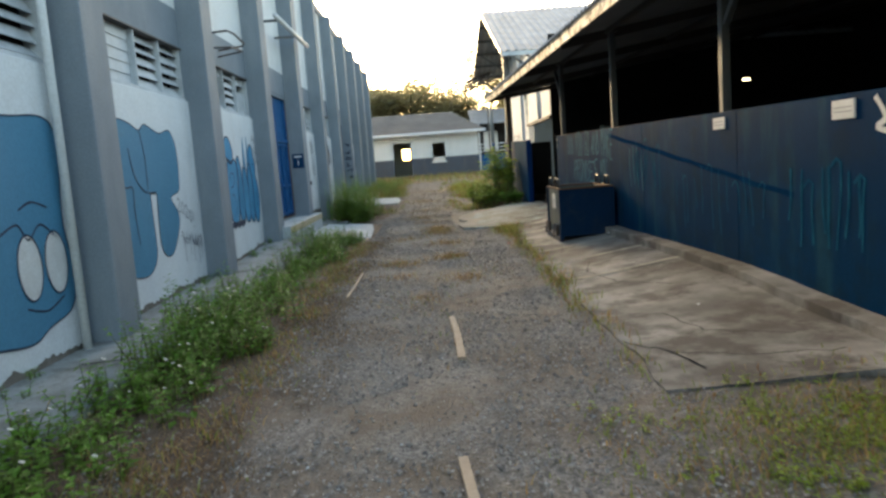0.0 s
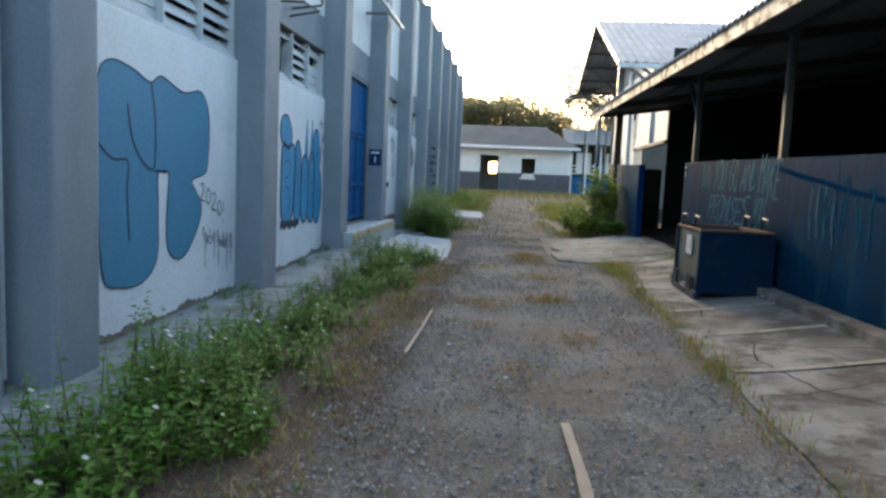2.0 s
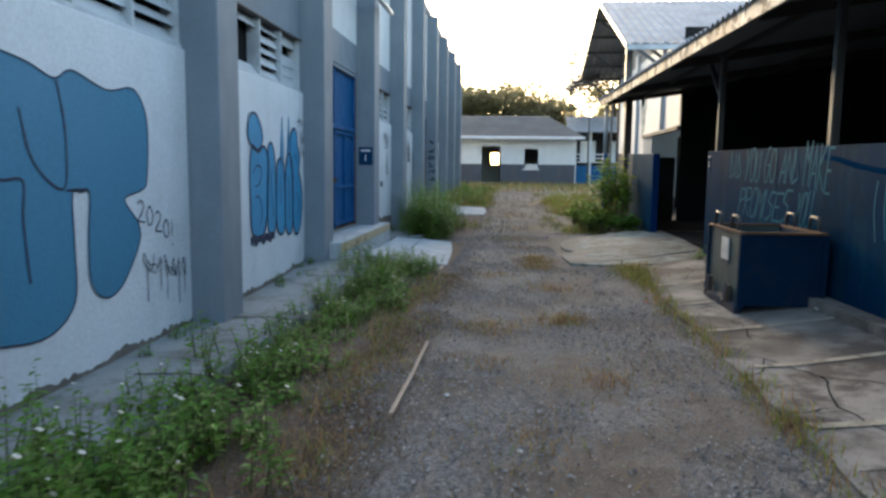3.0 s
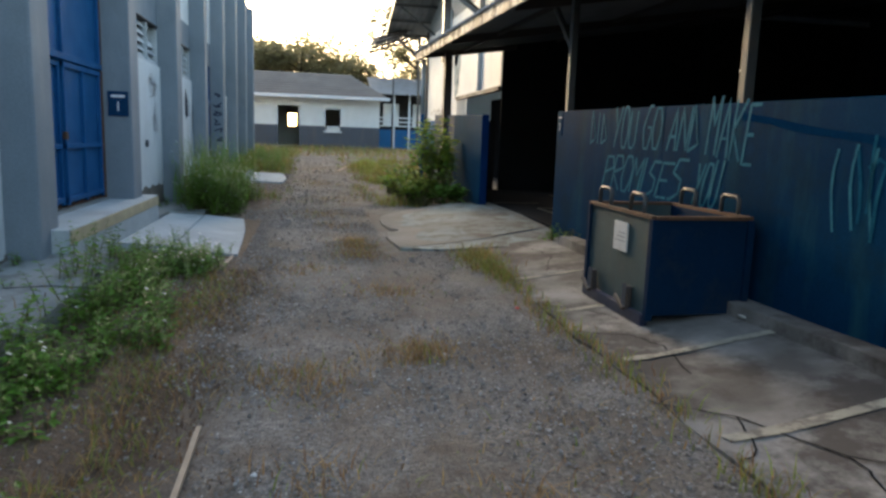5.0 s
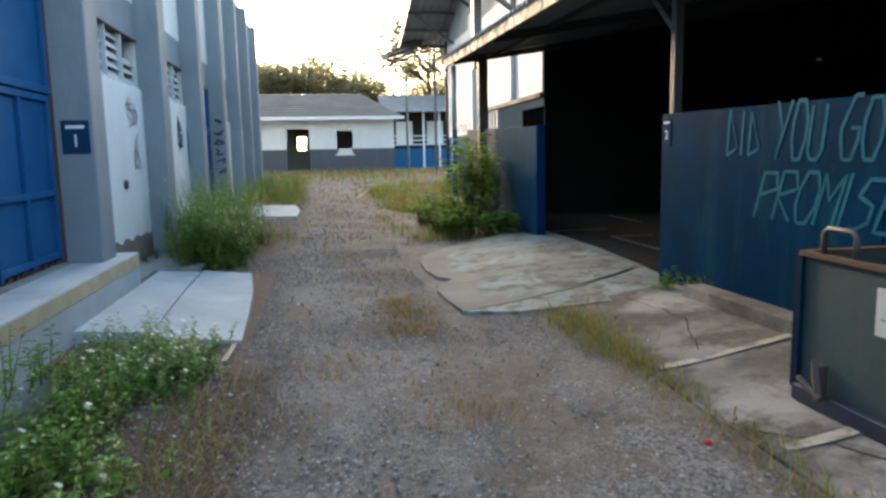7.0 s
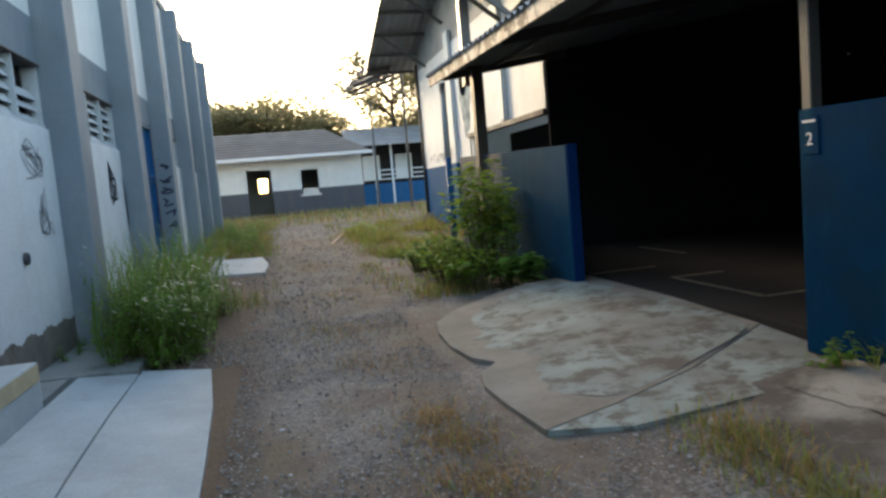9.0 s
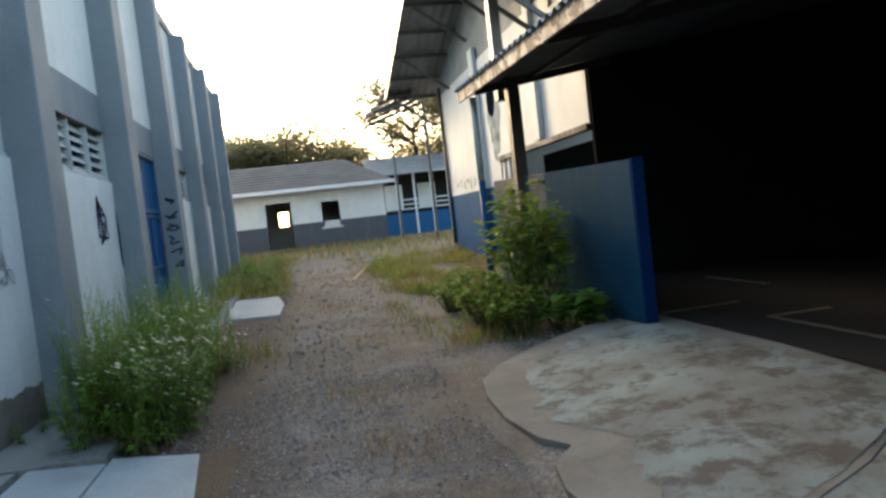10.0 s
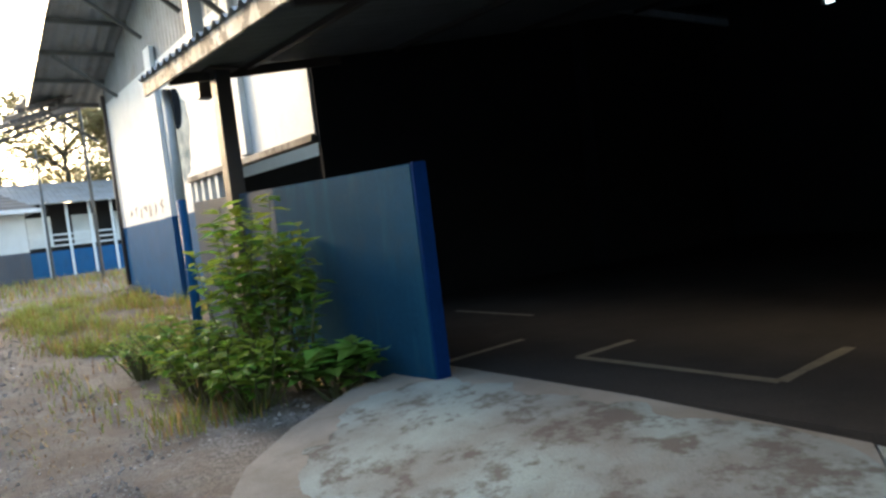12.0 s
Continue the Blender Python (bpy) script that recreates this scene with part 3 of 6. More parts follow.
kerb = ribbon("kerb", lambda y: bar_x(y) - 0.20, lambda y: bar_x(y) + 0.02, 2.0, 14.2, lambda x, y: strip_z(3.0, y) + 0.07, CONCRETE, "low chipped concrete kerb under the blue barrier", "kerb", 0.2, 0.2, 0.03)


def flat_strip(name, pts, zf, mat, label, category, width=0.07, lift=0.005):
    """A painted line that follows the surface under it."""
    verts, faces = [], []
    for i in range(len(pts) - 1):
        a, b = Vector((*pts[i], 0)), Vector((*pts[i + 1], 0))
        n = max(2, int((b - a).length / 0.12))
        side = Vector((-(b - a).y, (b - a).x, 0)).normalized() * width / 2
        base = len(verts)
        for j in range(n + 1):
            p = a.lerp(b, j / n)
            wv = 1 + 0.35 * noise.noise((p.x * 6, p.y * 6, i))
            for s in (-wv, wv):
                q = p + side * s
                verts.append((q.x, q.y, zf(q.x, q.y) + lift))
        faces += [(base + 2 * j, base + 2 * j + 1, base + 2 * j + 3, base + 2 * j + 2) for j in range(n)]
    return tagged(raw(name, verts, faces, [mat]), label, category, kind="structure")


for y in (7.9, 9.08, 10.23, 11.45, 12.7):
    flat_strip("parking_line", [(strip_edge(y) + 0.08, y), (2.85, y + 0.14)], strip_z, LINE, "worn yellowish white parking line on concrete", "road marking", 0.075, 0.009)

def wander(pts, amount=0.045):
    """A jagged line through a few points."""
    out = []
    for (xa, ya), (xb, yb) in zip(pts, pts[1:]):
        n = max(3, int(math.hypot(xb - xa, yb - ya) / 0.09))
        for k in range(n):
            x, y = xa + (xb - xa) * k / n, ya + (yb - ya) * k / n
            w = amount if k else 0.0
            out.append((x + w * noise.noise((x * 9, y * 9, 1)), y + w * noise.noise((x * 9, y * 9, 8))))
    return out + [pts[-1]]


for pts, w in ((((1.42, 9.55), (1.75, 9.3), (1.95, 8.8), (2.3, 8.5), (2.8, 8.35)), 0.012), (((1.5, 6.2), (1.9, 6.0), (2.0, 5.4), (2.5, 5.1)), 0.010), (((1.45, 10.9), (1.85, 10.7), (1.95, 10.4), (1.85, 9.9)), 0.011),
               (((1.4, 5.3), (1.62, 5.0), (1.7, 4.6)), 0.016), (((1.95, 8.8), (1.8, 8.2), (1.95, 7.4), (2.3, 6.9)), 0.012), (((2.0, 12.9), (2.3, 13.6), (2.2, 14.5)), 0.008), (((1.62, 5.0), (2.1, 4.75), (2.6, 4.7)), 0.012),
               (((1.75, 9.3), (1.62, 8.95), (1.45, 8.8)), 0.010), (((1.5, 8.1), (1.8, 8.2)), 0.010), (((1.5, 7.3), (1.95, 7.4), (2.4, 7.55)), 0.009), (((1.55, 11.7), (1.8, 11.5), (1.95, 11.1)), 0.010), (((2.3, 8.5), (2.45, 7.9), (2.75, 7.6)), 0.008)):
    flat_strip("crack", wander(pts), strip_z, SHADE_AND_CRACK, "thin dark crack in the concrete strip", "crack", w, 0.007)

for y, xa, xb in ((3.4, -2.5, -1.75), (5.6, -2.5, -1.7), (8.0, -2.48, -1.7), (9.6, -2.5, -1.75), (11.7, -2.48, -1.72)):
    flat_strip("crack", [(xa, y), (xa * 0.6 + xb * 0.4, y + 0.06), (xb, y - 0.05)], lambda x, y: walk_z(y), SHADE_AND_CRACK, "dark open joint across the pavement", "crack", 0.022, 0.006)


def apron_z(x, y):
    return 0.010 + 0.165 * smoothstep(0.7, 2.75, x) * (0.35 + 0.65 * smoothstep(14.4, 16.6, y))


ramp_slab("apron", [(0.74, 14.62), (0.69, 15.1), (0.67, 15.6), (0.74, 15.95), (0.93, 16.15), (0.80, 16.4), (0.74, 16.9), (0.77, 17.5), (0.86, 18.0), (1.12, 18.4), (1.6, 18.75), (2.2, 19.0),
                    (2.98, 19.1), (2.98, 18.4), (2.98, 17.0), (2.98, 15.72), (2.0, 15.12), (1.3, 14.83)], apron_z, SANDY, "broad stained concrete apron in front of the shed opening", 0.16)
ramp_slab("apron_wedge", [(0.75, 14.612), (1.3, 14.822), (2.0, 15.112), (2.98, 15.705), (2.98, 14.99), (2.8, 14.62), (2.0, 14.5), (1.2, 14.45)], lambda x, y: apron_z(x, y) - 0.004, APRON, "blue-grey concrete wedge beside the apron", 0.16)

ring = smooth_loop([(1.2, 15.02), (1.04, 15.3), (1.06, 15.7), (1.22, 16.05), (1.12, 16.5), (1.03, 17.0), (1.08, 17.5), (1.25, 17.9), (1.6, 18.3), (2.1, 18.62), (2.66, 18.45), (2.74, 17.6), (2.8, 16.6), (2.84, 15.72), (2.0, 15.19), (1.4, 14.94)], 20)
ragged = lambda x, y, k: (0.16 * noise.noise((x * 4, y * 4, 3 + k)) + 0.09 * noise.noise((x * 13, y * 13, 5 + k))) * (0.08 + 0.92 * smoothstep(0.1, 0.6, y - 14.3 - 0.5 * x))
ring = [(x + ragged(x, y, 0), y + ragged(x, y, 10)) for x, y in ring]
cols, rows_ = 16, len(ring)
verts, faces = [], []
for x, y in ring:
    for k in range(cols + 1):
        q = k / cols
        px, py = 1.85 + (x - 1.85) * q, 16.8 + (y - 16.8) * q
        verts.append((px, py, apron_z(px, py) + 0.006))
for j in range(rows_):
    for k in range(cols):
        a, b = j * (cols + 1) + k, (j + 1) % rows_ * (cols + 1) + k
        faces.append((a, a + 1, b + 1, b))
tagged(raw("apron_paint", verts, faces, [APRON]), "worn blue-grey paint on the concrete apron", "paint", kind="structure")

shed_floor = tagged(part("shed_floor", box(box(B(), 2.99, 13, 14.98, 22.3, -0.1, 0.18), 3.2, 13, -4, 14.98, -0.1, 0.18), FLOOR), "dusty concrete shed floor with interior shade put into its colour", "floor", kind="structure")
for pts in (((4.5, 16.42), (3.57, 16.42)), ((3.57, 16.42), (3.57, 17.95)), ((3.57, 17.95), (4.2, 17.93)), ((3.0, 18.86), (3.9, 18.88)), ((4.85, 19.7), (4.84, 21.0))):
    flat_strip("floor_line", pts, lambda x, y: 0.182, FLOOR_LINE, "faded yellowish line on the shed floor", "road marking", 0.075, 0.004)

# ---- open shed ----
def sheet_panel(name, y0, y1, x_of, top_of, base, thick, label):
    t = thing(name, (x_of(y0), (y0 + y1) / 2, base), label, "barrier")
    n = max(2, int((y1 - y0) / 2.4))
    for i in range(n):
        a, b = y0 + (y1 - y0) * i / n, y0 + (y1 - y0) * (i + 1) / n - (0.003 if i < n - 1 else 0)
        bm = B()
        vs = []
        for y in (a, b):
            x = x_of(y)
            vs.append([bm.verts.new(p) for p in ((x, y, base), (x + thick, y, base), (x + thick, y, top_of(y)), (x, y, top_of(y)))])
        bm.faces.new(vs[0])
        bm.faces.new(vs[1][::-1])
        for k in range(4):
            bm.faces.new((vs[0][k], vs[1][k], vs[1][(k + 1) % 4], vs[0][(k + 1) % 4]))
        bmesh.ops.recalc_face_normals(bm, faces=bm.faces[:])
        soft(bm, 0.006, 1)
        part("panel", bm, BLUE if name != "sliding_gate" else SHEEN_BLUE_GREY if i else GATE_BLUE, t)
    return t


barrier = sheet_panel("barrier_wall", -3.5, 14.97, bar_x, bar_top, 0.1, 0.11, "blue painted steel-sheet barrier wall with turquoise graffiti")
leaf_panel = sheet_panel("sliding_gate", 18.5, 23.2, lambda y: 2.634 - 0.005 * (y - 18.5), lambda y: 1.76 + 0.026 * (y - 18.5), 0.08, 0.11, "blue sliding gate panel behind a bush, grey sheen in its colour")
part("end_post", soft(box(B(), 2.64, 2.765, 18.47, 18.5, 0.1, 1.77), 0.006, 1), NAVY, leaf_panel, "navy blue end post")


def eave_x(y):
    return 2.03 + 0.022 * (22.4 - y)


def eave_z(y):
    return 3.11 - 0.008 * (22.4 - y)


SHED_SLOPE = 0.16
shed_roof = thing("shed_roof", (6, 10, 3.5), "corrugated metal shed roof with a peeling wooden fascia", "roof", kind="structure")


def corrugated(y0, y1, xa, xb, zf, pitch, amp, flip=False):
    """A wavy sheet whose ridges run across the lane."""
    ys = np.arange(y0, y1, pitch / 6)
    verts, faces = [], []
    for y in ys:
        for x in (xa(y), (xa(y) + xb) / 2, xb):
            verts.append((x, y, zf(x, y) + amp * math.sin(2 * math.pi * y / pitch)))
    for j in range(len(ys) - 1):
        for i in range(2):
            faces.append((3 * j + i, 3 * j + i + 1, 3 * j + i + 4, 3 * j + i + 3))
    return verts, faces


def roof_z(x, y):
    return eave_z(y) + 0.11 + SHED_SLOPE * (x - eave_x(y))


v, f = corrugated(-4, 22.45, lambda y: eave_x(y) - 0.085, 13.2, lambda x, y: roof_z(x, y) + 0.012, 0.19, 0.03)
raw("sheeting", v, f, [SHEET], shed_roof, smooth=True)["label"] = "corrugated metal sheets"
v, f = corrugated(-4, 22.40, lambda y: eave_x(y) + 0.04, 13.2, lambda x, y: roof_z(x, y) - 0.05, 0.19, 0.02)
raw("soffit", v, f, [DARK_SHEET], shed_roof, smooth=True)["label"] = "darker grey underside of the sheets"
y = -4.0
while y < 22.3:
    yb = min(y + 3.05, 22.42)
    bm = B()
    vs = []
    for yy in (y, yb - 0.006):
        x, z = eave_x(yy), eave_z(yy)
        vs.append([bm.verts.new(p) for p in ((x - 0.045, yy, z - 0.07), (x - 0.012, yy, z - 0.07), (x - 0.012, yy, z + 0.09), (x - 0.045, yy, z + 0.09))])
    bm.faces.new(vs[0])
    bm.faces.new(vs[1][::-1])
    for k in range(4):
        bm.faces.new((vs[0][k], vs[1][k], vs[1][(k + 1) % 4], vs[0][(k + 1) % 4]))
    bmesh.ops.recalc_face_normals(bm, faces=bm.faces[:])
    part("fascia_board", bm, FASCIA, shed_roof, "peeling weathered fascia board")
    y = yb
for y in np.arange(-3.3, 22.2, 3.72):
    part("rafter", beam(B(), (eave_x(y) + 0.03, y, roof_z(eave_x(y), y) - 0.13), (13, y, roof_z(13, y) - 0.13), 0.07, 0.13), DARK_STEEL, shed_roof)
for x in (3.0, 5.2, 7.6, 10.0):
    part("purlin", beam(B(), (x, -4, roof_z(x, -4) - 0.1), (x, 22.1, roof_z(x, 22) - 0.1), 0.06, 0.06), DARK_STEEL, shed_roof)


def post(y, x, base, top, w, mat, brace, label):
    p = thing("shed_post", (x, y, base), label, "post", "posts of the shed")
    part("shaft", soft(box(B(), x - w / 2, x + w / 2, y - w / 2, y + w / 2, base, top), 0.008, 1), mat, p)
    if brace:
        bm = B()
        beam(bm, (x, y + 0.05 * brace, top - 0.62), (x, y + 0.75 * brace, top - 0.01), 0.06, 0.06)
        part("knee_brace", bm, mat, p)
    part("cap_plate", soft(box(B(), x - w, x + w, y - w, y + w, top - 0.02, top), 0.004, 1), mat, p)
    return p


for y in (0.35, 3.95, 7.66, 11.45, 15.05):
    x = bar_x(y) + 0.18
    post(y, x, 0.17, roof_z(x, y) - 0.12, 0.09, STEEL, {7.66: -1, 15.05: 1}.get(y, 0), "grey painted steel shed post with a knee brace")
post(21.8, 2.625, 0.17, roof_z(2.63, 22) - 0.1, 0.17, DARK_STEEL, 0, "dark weathered wooden shed post beside the opening")
ep = thing("canopy_post", (2.14, 22.15, 0.1), "round white canopy post with a blue painted foot", "post")
part("upper_shaft", tube(B(), [(2.14, 22.15, 1.86), (2.14, 22.15, 3.06)], 0.05, 12), LOUVRE, ep, "dirty white upper shaft", True)
part("lower_shaft", tube(B(), [(2.14, 22.15, 0.05), (2.14, 22.15, 1.86)], 0.052, 12), DOOR_BLUE, ep, "blue painted lower shaft", True)
eb = thing("end_beam", (3.5, 22.05, 3.2), "dark roof beam over the shed's far opening", "beam", kind="structure")
part("beam_bar", beam(B(), (2.1, 21.9, 3.10), (4.2, 21.9, 3.40), 0.06, 0.1), DARK_STEEL, eb)

# closing walls of the shed, inner shade put in as near-black colour
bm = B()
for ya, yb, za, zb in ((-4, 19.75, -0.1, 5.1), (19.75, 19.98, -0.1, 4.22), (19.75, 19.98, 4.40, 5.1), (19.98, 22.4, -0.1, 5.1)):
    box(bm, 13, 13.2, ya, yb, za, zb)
tagged(part("wall_east", bm, SHADE_AND_CRACK), "shed back wall with inner shade in its colour and a small hole", "wall", kind="structure")
# Out of view; added to close the shed and keep it dark.
tagged(part("wall_south", box(B(), 3.5, 13, -4.2, -4.0, -0.1, 4.9), SHADE_AND_CRACK), "shed end wall with inner shade in its colour", "wall", kind="structure")

# ---- white building beyond the shed ----
VENT = material("vent_shadow", (0.008, 0.012, 0.018), None, 0.95, 6, 0.5, 60, 0.0, spec=0.0)
HX, HY0, HY1 = 4.0, 22.4, 33.0
annex = thing("white_annex", (HX, 28, 0.1), "white plastered building with a blue dado and wide metal eaves", "building", kind="structure")
part("wall_west_corner", box(B(), HX, HX + 0.2, HY0, 23.6, 2.55, 4.7), WHITE, annex)
part("wall_west_upper", box(B(), HX, HX + 0.2, 23.6, HY1, 2.55, 5.0), WHITE, annex, "white plaster wall with stains")
part("wall_west_middle", box(B(), HX, HX + 0.2, 27.4, HY1, 1.95, 2.55), WHITE, annex)
part("dado", box(B(), HX - 0.004, HX + 0.2, 27.4, HY1, -0.1, 1.95), WALL_BLUE, annex, "blue painted dado")
# Recessed sheet coloured near black as the shade below the ledge.
part("vent_shade_sheet", box(B(), HX + 1.2, HX + 1.3, HY0, 27.9, -0.1, 2.55), SHADE_AND_CRACK, annex, "near-black sheet for the shade in the louvred opening")
part("ledge", soft(box(B(), HX - 0.06, HX + 0.1, HY0, 27.4, 2.48, 2.58), 0.01, 1), CONCRETE, annex, "sooty concrete ledge")
for y in np.arange(26.0, 27.4, 0.36):
    part("vent_bar", box(B(), HX - 0.01, HX + 0.07, y, y + 0.12, 1.2, 2.5), WHITE, annex)
for y, w in ((28.5, 0.42), (24.4, 0.28)):
    part("wall_pier", soft(box(B(), HX - 0.1, HX, y, y + w, 1.95 if y > 28 else 2.6, 5.3), 0.01, 1), WHITE, annex)
part("pier_dado", soft(box(B(), HX - 0.1, HX - 0.004, 28.5, 28.92, -0.1, 1.95), 0.01, 1), WALL_BLUE, annex)
part("corner_pipe", tube(B(), [(HX - 0.05, 32.85, 0.2), (HX - 0.05, 32.85, 5.2)], 0.045, 8), DARK_STEEL, annex, smooth=True)
part("north_wall", box(B(), HX + 0.2, 13, HY1 - 0.2, HY1, -0.1, 5.3), WHITE, annex)
# Unseen wall piece, added to block sky behind the slit from further north.
part("slit_sky_blocker", box(B(), 13, 13.2, HY0 + 0.01, 26.95, -0.1, 5.3), WHITE, annex)
bm = B()
cyl = [(27.65 + 0.30 * math.cos(a), 3.9 + 0.38 * math.sin(a)) for a in np.linspace(0, 2 * math.pi, 20, endpoint=False)]
# Flat disc on the wall; the vent's inner shade is its colour.
part("round_vent", prism(bm, cyl, "x", HX - 0.02, HX + 0.003), VENT, annex, "near-black disc for the shade inside a round vent")
# gabled roof: the ridge runs east, its western verge reaches far over the wall
RX, RIDGE_Y, RIDGE_Z, SOUTH_Y, NORTH_Y = 2.5, 28.0, 6.95, 21.7, 34.3


def gable_z(y):
    return 4.5 + (RIDGE_Z - 4.5) * (y - SOUTH_Y) / (RIDGE_Y - SOUTH_Y) if y < RIDGE_Y else 5.2 + (RIDGE_Z - 5.2) * (NORTH_Y - y) / (NORTH_Y - RIDGE_Y)


ys = np.arange(HY0, HY1, 0.05)
vs_ = []
for j, yy in enumerate(ys):
    xr = HX + 0.02 + (0.03 if j % 4 in (1, 2) else 0)
    vs_ += [(xr, yy, 5.0 if yy > 23.6 else 4.7), (xr, yy, max(gable_z(yy) - 0.03, 4.72))]
fs_ = [(2 * j, 2 * j + 2, 2 * j + 3, 2 * j + 1) for j in range(len(ys) - 1)]
raw("gable_cladding", vs_, fs_, [SHEET], annex)["label"] = "grey ribbed metal cladding"
xs = np.arange(HX + 0.2, 13, 0.05)
vs_ = []
for j, xx in enumerate(xs):
    yr = HY0 + (0.03 if j % 4 in (1, 2) else 0)
    vs_ += [(xx, yr, 3.3), (xx, yr, 4.7)]
raw("south_cladding", vs_, [(2 * j, 2 * j + 2, 2 * j + 3, 2 * j + 1) for j in range(len(xs) - 1)], [SHEET], annex)["label"] = "grey ribbed metal cladding"


def slope_sheet(ya, yb, name):
    """Corrugated roof slope between two levels, ridges running up the slope."""
    xs = np.arange(RX, 13.3, 0.04)
    verts, faces = [], []
    for x in xs:
        for yy in (ya, yb):
            verts.append((x, yy, gable_z(yy) + 0.025 * math.sin(2 * math.pi * x / 0.24)))
    for k in range(len(xs) - 1):
        faces.append((2 * k, 2 * k + 1, 2 * k + 3, 2 * k + 2))
    raw(name, verts, faces, [SHEET], annex, smooth=True)["label"] = "weathered grey corrugated roof sheets"


slope_sheet(SOUTH_Y, RIDGE_Y, "south_slope")
slope_sheet(RIDGE_Y, NORTH_Y, "north_slope")
for k, yy in enumerate(np.arange(SOUTH_Y + 0.1, NORTH_Y, 1.22)):
    zz = gable_z(yy) - 0.08
    part("purlin", beam(B(), (RX + 0.03, yy, zz), (HX + 0.1, yy, zz), 0.06, 0.09), STEEL, annex)
    if k % 2 == 0:
        part("verge_strut", beam(B(), (HX - 0.02, yy, zz - 0.95), (RX + 0.25, yy, zz - 0.06), 0.06, 0.07), STEEL, annex)
for a, b in ((SOUTH_Y, RIDGE_Y), (RIDGE_Y, NORTH_Y)):
    part("verge_board", beam(B(), (RX, a, gable_z(a) - 0.05), (RX, b, gable_z(b) - 0.05), 0.03, 0.13), STEEL, annex)
part("eaves_beam", beam(B(), (RX, SOUTH_Y + 0.05, 4.42), (13.2, SOUTH_Y + 0.05, 4.42), 0.07, 0.12), LOUVRE, annex, "pale eaves beam")
part("corner_column", box(B(), 2.62, 2.78, 22.48, 22.64, 3.05, 4.7), STEEL, annex)
part("diagonal_brace", beam(B(), (2.82, 22.5, 3.5), (4.05, 22.5, 4.65), 0.06, 0.1), STEEL, annex)

# low broken awning past the annex
awning = thing("broken_awning", (3.8, 36, 0.4), "broken metal awning with sagging sheets on thin posts", "awning")
for i in range(6):
    ya = 33.6 + i * 0.95
    za = 5.15 + 0.3 * math.sin(i * 2.1) + 0.1 * i
    xa = 2.35 + 0.35 * math.sin(i * 1.7 + 1)
    bm = B()
    vs = [[bm.verts.new((x, yy, za + 0.33 * (x - xa) + (0.04 if k % 2 else 0) + 0.12 * math.sin(i + x))) for x in (xa, (xa + 4.6) / 2, 4.6)] for k, yy in enumerate(np.linspace(ya, ya + 1.05, 9))]
    for a, b in zip(vs, vs[1:]):
        for k in range(2):
            bm.faces.new((a[k], a[k + 1], b[k + 1], b[k]))
    bmesh.ops.solidify(bm, geom=bm.faces[:], thickness=0.012)
    part("awning_sheet", bm, SHEET, awning)
for y in (34.2, 37.4):
    part("awning_post", tube(B(), [(4.3, y, 0.3), (4.3, y, 5.9)], 0.05, 8), STEEL, awning)
for y in (33.7, 35.2, 36.8, 38.4):
    part("awning_arm", beam(B(), (4.4, y, 5.75), (2.2, y, 5.0), 0.05, 0.09), DARK_STEEL, awning)
part("awning_rail", beam(B(), (3.2, 33.5, 5.25), (3.2, 39, 5.6), 0.06, 0.08), DARK_STEEL, awning)

SOOT = material("soot_stained_plaster", (0.10, 0.16, 0.19), (0.40, 0.47, 0.49), 0.8, 2.6, 0.8, 40, 0.2, spec=0.05)
soot = [(27.55 + (0.46 + 0.10 * math.sin(3 * a) + 0.05 * math.sin(11 * a)) * math.cos(a), 3.36 + (0.78 + 0.08 * math.cos(5 * a) + 0.05 * math.sin(9 * a)) * math.sin(a)) for a in np.linspace(0, 2 * math.pi, 26, endpoint=False)]
part("soot_stain", prism(B(), soot, "x", HX - 0.005, HX + 0.002), SOOT, annex, "bluish soot stain under the vent")

wr = random.Random(77)
for i in range(7):
    ya = 31.9 - i * 0.42
    bm = B()
    pts = [Vector((ya + 0.26 * (wr.random() - 0.5), 2.2 + 0.3 * (wr.random() - 0.5))) for _ in range(5)]
    for a, b in zip(pts, pts[1:]):
        beam(bm, (HX - 0.004, a.x, a.y), (HX - 0.004, b.x, b.y), 0.004, 0.03)
    part("wall_tag", bm, STEEL, annex, "grey unreadable tag")

# ---- far house ----
house = thing("house", (0, 43, 0.6), "low white house with a blue dado and brown roof", "house", kind="structure")
HW0, HW1, HB = -9.0, 3.15, 0.3


def wall_with_openings(parent, y0, y1, x0, x1, z0, z1, holes, mat, name, label=""):
    """A wall with rectangular holes (xa, xb, za, zb) cut through it."""
    xs = sorted({x0, x1, *[h[0] for h in holes], *[h[1] for h in holes]})
    zs = sorted({z0, z1, *[h[2] for h in holes if z0 < h[2] < z1], *[h[3] for h in holes if z0 < h[3] < z1]})
    bm = B()
    for xa, xb in zip(xs, xs[1:]):
        for za, zb in zip(zs, zs[1:]):
            cx, cz = (xa + xb) / 2, (za + zb) / 2
            if any(h[0] < cx < h[1] and h[2] < cz < h[3] for h in holes):
                continue
            box(bm, xa, xb, y0, y1, za, zb)
    return part(name, bm, mat, parent, label)


# North walls in near black: the shed's inner shade is in their colour.
tagged(part("wall_north_near", box(B(), 4.02, 8.99, 22.31, 22.39, -0.1, 5.0), SHADE_AND_CRACK), "shed end wall with inner shade in its colour", "wall", kind="structure")
